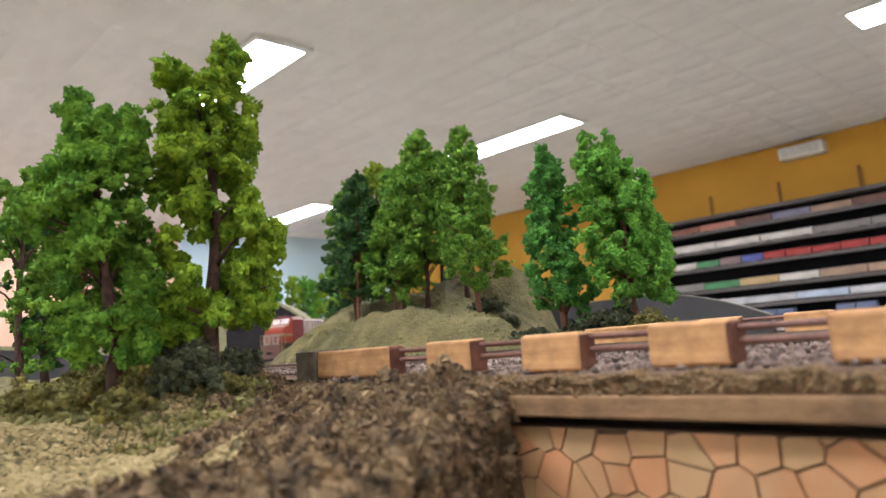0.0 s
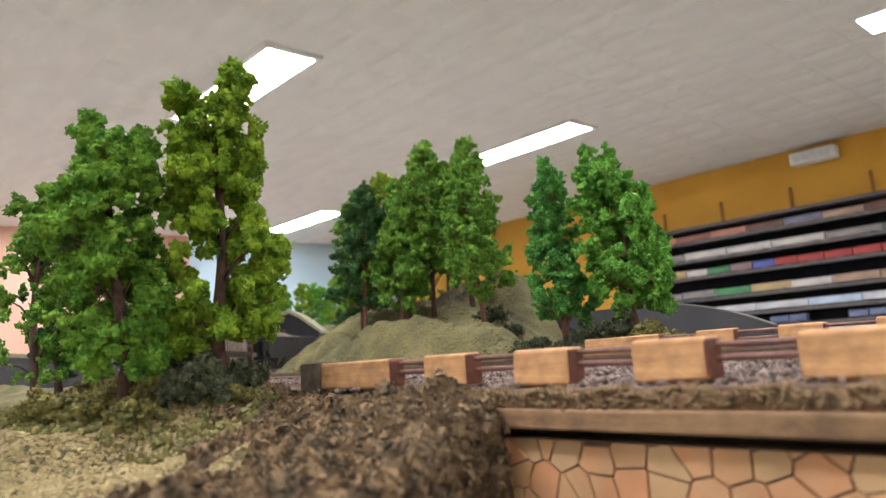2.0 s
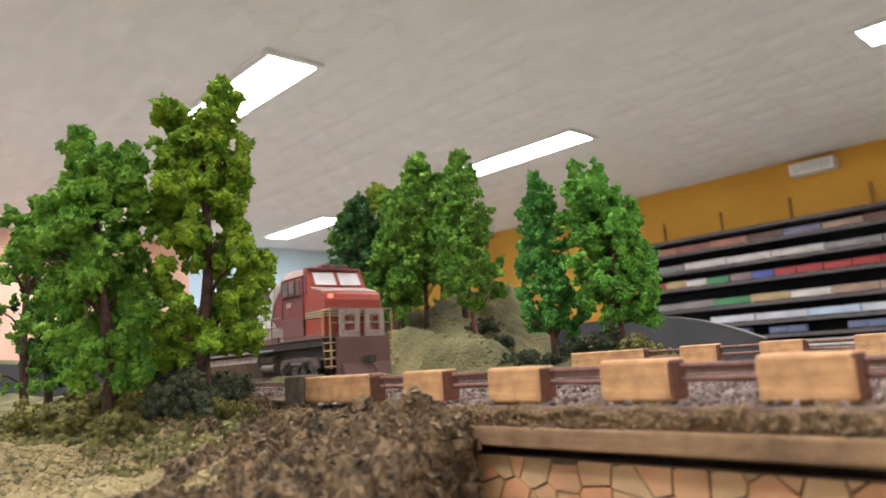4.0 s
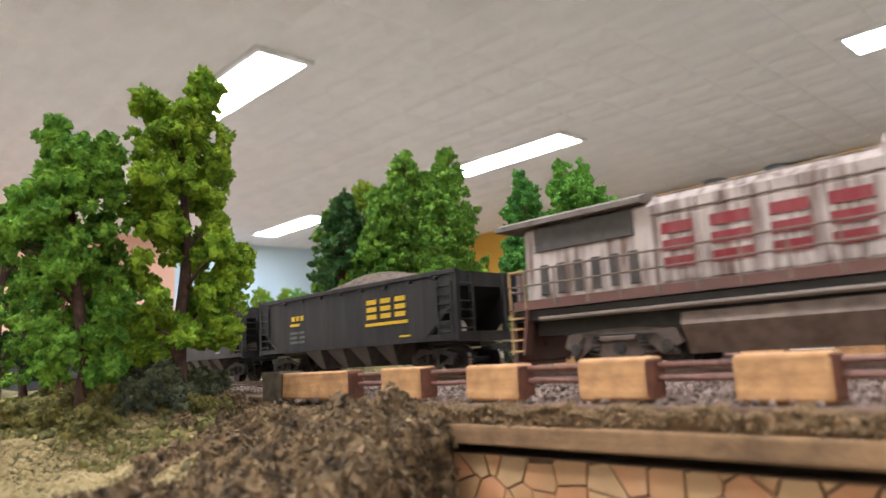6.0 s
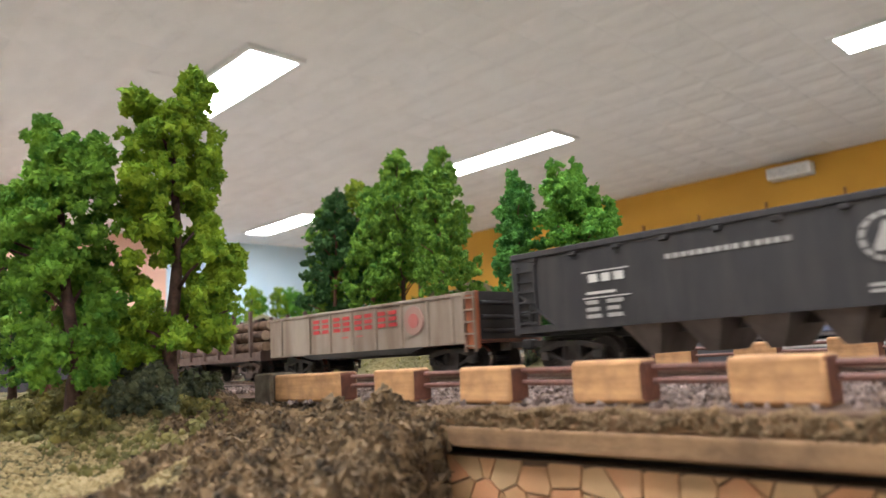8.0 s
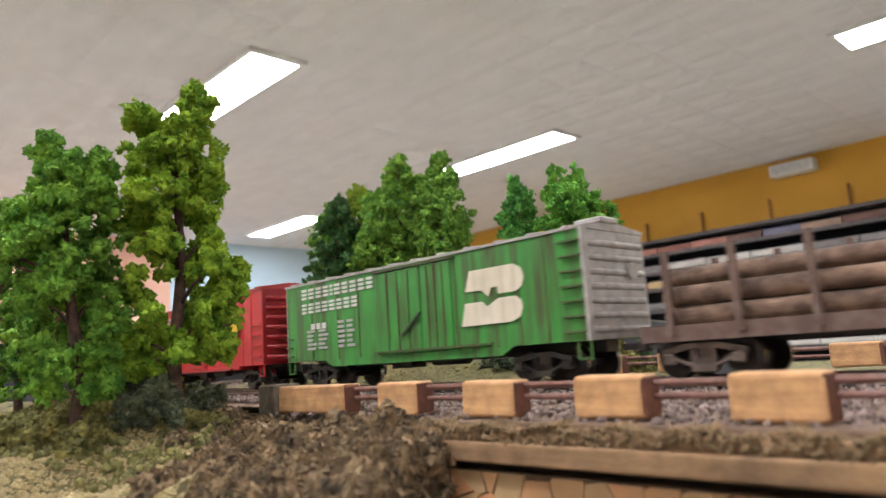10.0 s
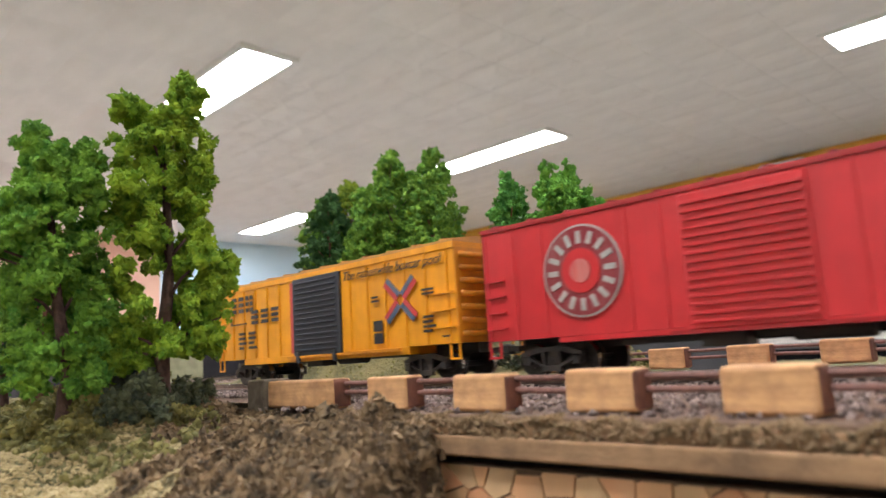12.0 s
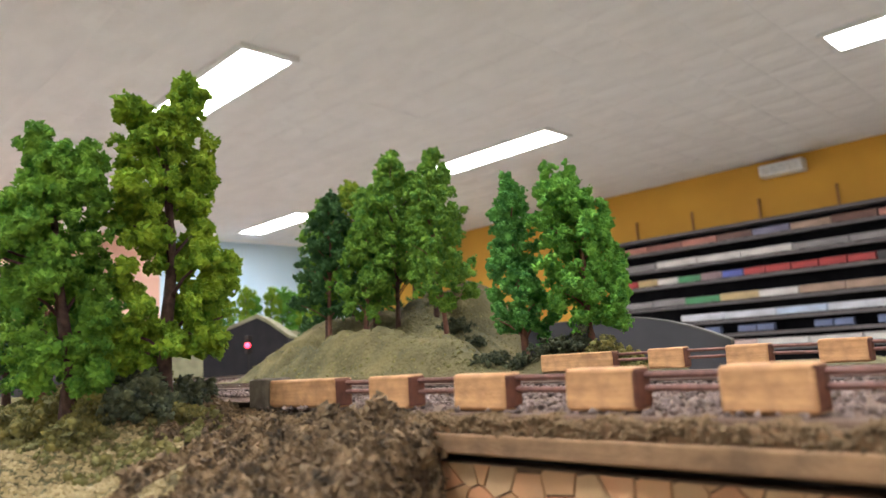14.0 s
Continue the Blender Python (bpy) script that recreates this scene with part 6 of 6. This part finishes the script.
def make_log_car():
    L, z0 = 0.1160, 0.0122
    h = L / 2
    car = thing("log_car", "brown model flat car with a stacked log load", "freight car", "cars of the train")
    part("deck", box(B(), -h, h, -0.0150, 0.0150, z0, z0 + 0.0022, 0.0003), P_LOGCAR, car)
    part("side_sill", box(B(), -h, h, -0.0158, -0.0148, z0 - 0.0018, z0 + 0.0026), P_LOGCAR, car)
    part("side_sill", box(B(), -h, h, 0.0148, 0.0158, z0 - 0.0018, z0 + 0.0026), P_LOGCAR, car)
    part("centre_sill", box(B(), -h + 0.003, h - 0.003, -0.003, 0.003, z0 - 0.0035, z0), P_DARK, car)
    for s in (-1, 1):
        coupler(car, s * h, s)
        truck(car, s * (h - 0.017), P_TRUCKRUST)
        part("end_beam", box(B(), min(s * h, s * (h - 0.002)), max(s * h, s * (h - 0.002)), -0.0155, 0.0155, z0 - 0.002, z0 + 0.003), P_LOGCAR, car)
    for k in range(6):
        x = -h + 0.010 + (L - 0.020) * k / 5
        for sy in (-1, 1):
            part("stake", box(B(), x - 0.0009, x + 0.0009, sy * 0.0160 - 0.0008, sy * 0.0160 + 0.0008, z0, 0.0355), P_LOGCAR, car, "dark upright stake")
    rng = random.Random(8)
    for row, count in enumerate((4, 4, 3)):
        for k in range(count):
            r = 0.0031 + rng.uniform(-0.0003, 0.0003)
            y = (k - (count - 1) / 2) * 0.0072
            z = z0 + 0.0022 + r + row * 0.0056
            bm = B()
            a, b = -h + rng.uniform(0.003, 0.008), h - rng.uniform(0.003, 0.008)
            rod(bm, (a, y, z), (b, y, z), r, r * 0.9, 12)
            log = part("log", bm, P_LOG, car, "rough brown log", True)
            log.data.materials.append(P_LOGEND)
            for f in log.data.polygons:
                if abs(f.normal.x) > 0.9:
                    f.material_index = 1
                    f.use_smooth = False
    return car


def make_locomotive():
    car = thing("locomotive", "weathered red and silver model diesel locomotive", "locomotive", "cars of the train")
    zw = 0.0205
    # frame and walkway
    part("frame", box(B(), -0.1060, 0.1020, -0.0165, 0.0165, 0.0168, zw, 0.0003), P_DARK, car, "sooty black frame")
    part("walkway", box(B(), -0.1075, 0.1030, -0.0178, 0.0178, zw, zw + 0.0006), P_FRAME, car)
    part("sill_stripe", box(B(), -0.1060, 0.0500, -0.0170, -0.0160, 0.0205, 0.0236), P_FRAME, car)
    part("under_sill", box(B(), -0.1000, 0.0960, -0.0120, 0.0120, 0.0120, 0.0168), P_DARK, car)
    part("air_pipe", rod(B(), (-0.095, -0.0168, 0.0172), (0.045, -0.0168, 0.0172), 0.0008, seg=8), P_RAILING, car, "pale pipe along the frame")
    hw = 0.0105
    # long hood in three lengths
    part("rear_hood", prism_x(B(), [(-hw, zw), (hw, zw), (hw, 0.0478), (hw - 0.002, 0.0495), (-hw + 0.002, 0.0495), (-hw, 0.0478)], -0.1045, -0.0560), P_SILVER, car)
    part("radiator_roof", prism_x(B(), [(-0.0140, 0.0490), (0.0140, 0.0490), (0.0140, 0.0506), (0.0080, 0.0526), (-0.0080, 0.0526), (-0.0140, 0.0506)], -0.1150, -0.0575), P_ROOFBROWN, car, "dusty brown overhanging radiator roof")
    part("radiator_grille", box(B(), -0.1000, -0.0620, -hw - 0.0006, -hw + 0.001, 0.0400, 0.0482, 0.0002), P_GRILLE, car, "dark mesh radiator grille")
    part("radiator_grille", box(B(), -0.1000, -0.0620, hw - 0.001, hw + 0.0006, 0.0400, 0.0482, 0.0002), P_GRILLE, car, "dark mesh radiator grille")
    part("engine_hood", prism_x(B(), [(-hw, zw), (hw, zw), (hw, 0.0480), (hw - 0.003, 0.0512), (-hw + 0.003, 0.0512), (-hw, 0.0480)], -0.0560, 0.0060), P_SILVER, car)
    part("blower_hood", prism_x(B(), [(-hw - 0.001, zw), (hw + 0.001, zw), (hw + 0.001, 0.0512), (hw - 0.001, 0.0535), (-hw + 0.001, 0.0535), (-hw - 0.001, 0.0512)], 0.0060, 0.0330), P_SILVER, car)
    part("intake_grille", box(B(), 0.0085, 0.0305, -hw - 0.0016, -hw - 0.0008, 0.0455, 0.0512, 0.0002), P_GRILLE, car, "dark intake grille")
    part("curve_panel", prism_x(B(), [(-hw - 0.001, zw), (hw + 0.001, zw), (hw + 0.001, 0.0512), (hw - 0.001, 0.0535), (-hw + 0.001, 0.0535), (-hw - 0.001, 0.0512)], 0.0330, 0.0560), P_SILVER, car)
    arc = [(0.0345 + 0.0, 0.0340)] + [(0.0560 - 0.0210 * math.cos(radians(a)), 0.0330 + 0.0170 * math.sin(radians(a))) for a in range(0, 91, 10)] + [(0.0560, 0.0290), (0.0395, 0.0290)]
    part("red_curve", prism(B(), arc, -hw - 0.0010, -hw - 0.0013), P_CABRED, car, "red curved paint field")
    rim = [(0.0560 - 0.0225 * math.cos(radians(a)), 0.0330 + 0.0186 * math.sin(radians(a))) for a in range(0, 91, 10)]
    rim += [(0.0560 - 0.0212 * math.cos(radians(a)), 0.0330 + 0.0172 * math.sin(radians(a))) for a in range(90, -1, -10)]
    part("curve_stripe", prism(B(), rim, -hw - 0.0010, -hw - 0.0015), P_ROOFBROWN, car, "dark stripe round the red field")
    for x in [-0.0985 + 0.0068 * k for k in range(6)]:
        part("hood_door", box(B(), x, x + 0.0034, -hw - 0.0005, -hw + 0.0005, 0.0255, 0.0355, 0.0002), P_GRILLE, car, "dark hood door")
    for x in [-0.0540 + 0.0076 * k for k in range(8)]:
        part("hood_door", box(B(), x + 0.0004, x + 0.0070, -hw - 0.0003, -hw + 0.0005, 0.0245, 0.0440, 0.0003), P_SILVER, car)
    for x in (0.0095, 0.0155, 0.0215, 0.0275):
        part("hood_door", box(B(), x, x + 0.0042, -hw - 0.0014, -hw - 0.0005, 0.0300, 0.0430, 0.0002), D_WHITE if x > 0.01 and x < 0.03 else P_SILVER, car)
    glyph_bars(car, D_DARKRED, -0.0550, 0.0050, 0.0285, 0.0418, (1, 1.15, 1, 1), -hw - 0.0004, w=0.27)
    for x in (-0.040, -0.022):
        part("exhaust", rod(B(), (x, 0, 0.0510), (x, 0, 0.0535), 0.0036, seg=16), P_DARK, car, "dark exhaust stack")
    for k in range(9):
        x = -0.0550 + 0.0068 * k
        part("hood_seam", box(B(), x - 0.00015, x + 0.00015, -hw - 0.0005, -hw + 0.0005, 0.0250, 0.0478), P_TANK, car, "rusty panel seam")
    part("hood_seam", box(B(), -0.0560, 0.0058, -hw - 0.0005, -hw + 0.0005, 0.0448, 0.0451), P_TANK, car, "rusty panel seam")
    part("hood_grille", box(B(), 0.0340, 0.0550, -hw - 0.0016, -hw - 0.0008, 0.0240, 0.0282, 0.0003), P_PALEBOARD, car)
    part("hood_rail", rod(B(), (-0.055, -0.0080, 0.0508), (0.004, -0.0080, 0.0508), 0.0003, seg=6), P_RAILING, car)
    # cab
    cw = 0.0165
    part("cab", prism_x(B(), [(-cw, 0.0215), (cw, 0.0215), (cw, 0.0522), (cw - 0.0035, 0.0560), (-cw + 0.0035, 0.0560), (-cw, 0.0522)], 0.0555, 0.0770), P_CABRED, car)
    part("cab_roof", prism_x(B(), [(-cw - 0.0004, 0.0522), (-cw + 0.0033, 0.0564), (cw - 0.0033, 0.0564), (cw + 0.0004, 0.0522), (cw - 0.0035, 0.0550), (-cw + 0.0035, 0.0550)], 0.0548, 0.0775), P_PINKROOF, car, "pale pink-brown cab roof")
    for a, b in ((0.0572, 0.0622), (0.0640, 0.0694), (0.0715, 0.0742)):
        w = part("window", box(B(), a - 0.0007, b + 0.0007, -cw - 0.0005, -cw + 0.0006, 0.0433, 0.0509, 0.0003), P_CABRED, car)
        part("pane", box(B(), a, b, -cw - 0.0007, -cw, 0.0441, 0.0502), P_GLASS, w, "dark cab side window")
        part("sill", box(B(), a - 0.0008, b + 0.0008, -cw - 0.0011, -cw, 0.0429, 0.0433), P_FRAME, w)
    # sloped front with windscreen, and the wide, nearly level nose
    v = [(0.0770, 0.0215), (0.0962, 0.0215), (0.0966, 0.0385), (0.0957, 0.0412), (0.0938, 0.0428), (0.0842, 0.0454), (0.0792, 0.0560), (0.0770, 0.0560)]
    part("nose", prism(B(), v, -cw + 0.0006, cw - 0.0006), P_NOSERED, car, "orange-red wide nose")
    part("nose_top", prism(B(), [(0.0838, 0.0455), (0.0936, 0.0429), (0.0936, 0.0433), (0.0838, 0.0460)], -cw + 0.001, cw - 0.001), P_PINKROOF, car, "pale pink-brown nose top")
    part("nose_corner", box(B(), 0.0772, 0.0802, -cw + 0.0003, -cw + 0.0010, 0.0430, 0.0545, 0.0003), P_CABRED, car)
    for y0, y1 in ((-0.0130, -0.0012), (0.0012, 0.0130)):
        part("windscreen", prism(B(), [(0.0837, 0.0470), (0.0804, 0.0536), (0.0809, 0.0538), (0.0842, 0.0472)], y0, y1), P_SHIELD, car, "windscreen pane with a bright reflection in its colour")
    part("visor", box(B(), 0.0768, 0.0815, -cw + 0.0020, cw - 0.0020, 0.0546, 0.0562, 0.0004), P_CABRED, car)
    part("number_box", box(B(), 0.0762, 0.0812, -0.0075, 0.0075, 0.0558, 0.0580, 0.0006), P_CABRED, car)
    part("headlight", box(B(), 0.0808, 0.0816, -0.0040, 0.0040, 0.0561, 0.0576), P_GLASS, car)
    part("nose_lamp", rod(B(), (0.0960, -0.0125, 0.0402), (0.0970, -0.0125, 0.0402), 0.0011, seg=10), M_HEAD, car, "lit red nose lamp")
    part("nose_stripe", box(B(), 0.0785, 0.0968, -cw + 0.0002, cw - 0.0002, 0.0306, 0.0340), P_ROOFBROWN, car, "dull grey stripe round the nose")
    for z in (0.0310, 0.0322, 0.0334):
        part("nose_stripe", box(B(), 0.0785, 0.0970, -cw + 0.0001, cw - 0.0001, z - 0.0002, z + 0.0002), P_STEP, car, "thin tan stripe round the nose")
    part("cab_panel", box(B(), 0.0560, 0.0778, -cw - 0.0006, -cw, 0.0225, 0.0318, 0.0003), P_FADED, car, "faded maroon battery box")
    part("cab_door_seam", box(B(), 0.0556, 0.0559, -cw - 0.0004, -cw, 0.0320, 0.0515), P_FRAME, car)
    plate(car, "lettering_bar", P_PINKROOF, 0.0600, 0.0650, 0.0378, 0.0402, -cw)
    part("nose_skirt", box(B(), 0.0560, 0.0985, -cw - 0.0003, cw + 0.0003, 0.0206, 0.0228, 0.0003), P_FRAME, car)
    # tank, air reservoirs, trucks
    part("fuel_tank", prism_x(B(), [(-0.0150, 0.0155), (0.0150, 0.0155), (0.0160, 0.0120), (0.0120, 0.0040), (-0.0120, 0.0040), (-0.0160, 0.0120)], -0.0470, 0.0230), P_TANK, car, "brown dusty fuel tank")
    for z in (0.0085, 0.0130):
        part("air_reservoir", rod(B(), (0.0250, -0.0130, z), (0.0400, -0.0130, z), 0.0021, seg=14), P_ROOFBROWN, car)
    for s in (-1, 1):
        x = s * 0.0675
        t = truck(car, x, P_TRUCKRUST, 0.0155)
        bm = B()
        for sy in (-1, 1):
            a, b = sorted((sy * 0.0138, sy * 0.0148))
            prism(bm, [(-0.0200, 0.0075), (-0.0185, 0.0115), (-0.0060, 0.0125), (0.0060, 0.0125), (0.0185, 0.0115), (0.0200, 0.0075), (0.0140, 0.0040), (0.0100, 0.0075), (0.0050, 0.0032), (-0.0050, 0.0032), (-0.0100, 0.0075), (-0.0140, 0.0040)], a, b)
            rod(bm, (-0.0155, sy * 0.0146, 0.0068), (-0.0155, sy * 0.0156, 0.0068), 0.0022, seg=12)
            rod(bm, (0.0155, sy * 0.0146, 0.0068), (0.0155, sy * 0.0156, 0.0068), 0.0022, seg=12)
            rod(bm, (-0.006, sy * 0.0150, 0.0095), (0.006, sy * 0.0150, 0.0095), 0.0012, seg=10)
        part("side_frame", bm, P_TRUCKRUST, t, "dusty brown cast side frame")
        for sy in (-1, 1):
            for u in (-0.0155, 0.0, 0.0155):
                bm = B()
                rod(bm, (u, sy * 0.0148, 0.0066), (u, sy * 0.0158, 0.0066), 0.0019, seg=14)
                rod(bm, (u, sy * 0.0158, 0.0066), (u, sy * 0.0162, 0.0066), 0.0009, seg=8)
                part("journal_box", bm, P_TRUCK, t, "dark round journal box")
            for u in (-0.0082, 0.0082):
                bm = B()
                for k in range(4):
                    rod(bm, (u, sy * 0.0150, 0.0062 + 0.0012 * k), (u, sy * 0.0150, 0.0069 + 0.0012 * k), 0.0015, seg=10)
                part("coil_spring", bm, P_TRUCK, t, "dark coil spring")
            bm = B()
            rod(bm, (-0.0125, sy * 0.0156, 0.0108), (0.0125, sy * 0.0156, 0.0104), 0.0004, seg=6)
            rod(bm, (-0.0190, sy * 0.0152, 0.0040), (-0.0125, sy * 0.0152, 0.0100), 0.0004, seg=6)
            rod(bm, (0.0190, sy * 0.0152, 0.0040), (0.0125, sy * 0.0152, 0.0100), 0.0004, seg=6)
            part("brake_rigging", bm, P_TRUCK, t)
    # pilots, steps, handrails
    for s in (-1, 1):
        x = 0.1030 * s - (0.0040 if s < 0 else 0)
        part("pilot", box(B(), min(x, x + s * 0.0012), max(x, x + s * 0.0012), -0.0150, 0.0150, 0.0040, zw, 0.0003), P_FRAME, car)
        part("plow", prism(B(), [(x + s * 0.0014, 0.0025), (x + s * 0.0045, 0.0025), (x + s * 0.0024, 0.0085), (x + s * 0.0014, 0.0085)], -0.0130, 0.0130), P_FRAME, car)
        coupler(car, x, s)
        for sy in (-1, 1):
            st = part("step_well", prism(B(), [(x - s * 0.0075, zw), (x - s * 0.0066, zw), (x - s * 0.0040, 0.0060), (x - s * 0.0050, 0.0060)], sy * 0.0140, sy * 0.0176), P_FRAME, car)
            for k in range(4):
                z = 0.0070 + 0.0036 * k
                part("step", box(B(), min(x - s * 0.0050, x + s * 0.0002), max(x - s * 0.0050, x + s * 0.0002), sy * 0.0160 - 0.0022, sy * 0.0160 + 0.0018, z, z + 0.0006), P_STEP, st, "tan step tread")
            bm = B()
            rod(bm, (x, sy * 0.0172, 0.0062), (x, sy * 0.0172, 0.0335), 0.00042, seg=6)
            rod(bm, (x - s * 0.0068, sy * 0.0172, zw), (x - s * 0.0068, sy * 0.0172, 0.0335), 0.00042, seg=6)
            rod(bm, (x, sy * 0.0172, 0.0335), (x - s * 0.0068, sy * 0.0172, 0.0335), 0.00042, seg=6)
            part("grab_rail", bm, P_STEP, car, "tan end handrail")
        for k, y in enumerate((-0.0172, -0.006, 0.006, 0.0172)):
            part("end_stanchion", rod(B(), (x, y, zw), (x, y, 0.0335), 0.0004, seg=6), P_RAILING, car)
        part("end_rail", rod(B(), (x, -0.0172, 0.0335), (x, 0.0172, 0.0335), 0.0004, seg=6), P_RAILING, car)
        part("end_rail", rod(B(), (x, -0.0172, 0.0270), (x, 0.0172, 0.0270), 0.0004, seg=6), P_RAILING, car)
        for y0 in (-0.0125, 0.0015):
            bm = B()
            a, b = min(x, x + s * 0.0006), max(x, x + s * 0.0006)
            for ya, yb, za, zb in ((0, 0.011, zw, 0.0235), (0, 0.011, 0.0310, 0.0335), (0, 0.0028, 0.0235, 0.0310), (0.0082, 0.011, 0.0235, 0.0310), (0.0028, 0.0082, 0.0266, 0.0278)):
                box(bm, a, b, y0 + ya, y0 + yb, za, zb)
            part("end_board", bm, P_PALEBOARD, car, "dusty pale end board with openings")
    for sy in (-1, 1):
        for z in (0.0335, 0.0285):
            part("handrail", rod(B(), (-0.1070, sy * 0.0172, z), (0.0550, sy * 0.0172, z), 0.00033, seg=6), P_RAILING, car)
        st = to_mesh("stanchion", rod(B(), (0, 0, zw), (0, 0, 0.0338), 0.0004, seg=6), P_RAILING)
        for k in range(13):
            part_data("stanchion", st, car, Matrix.Translation((-0.1000 + k * 0.0120, sy * 0.0172, 0)))
    return car


# each car with the place of its middle along the line at 12.5 s
CENTRES = []


def make_train():
    for maker, at_ in ((make_locomotive, 1.0115), (make_hopper_black, 0.8080), (make_hopper_grey, 0.6542), (make_gondola, 0.4972),
                       (make_log_car, 0.3590), (make_green, 0.2000), (make_red, 0.0105), (make_yellow, -0.1810)):
        CENTRES.append((maker(), at_))


def motions():
    for car, at_ in CENTRES:
        rows = []
        for k in range(57):
            t = k * 0.25
            s = at_ + SPEED * (t - 12.5)
            b, f = along(s - 0.045), along(s + 0.045)
            a = math.degrees(math.atan2(f[1] - b[1], f[0] - b[0]))
            rows.append((t, pose((b[0] + f[0]) / 2, (b[1] + f[1]) / 2, 0, 0, 0, a)))
        walk(car, rows)


make_room()
make_lights()
make_display()
make_ground()
make_track()
make_trees()
make_far()
make_train()
make_cover()
make_bridge()
motions()
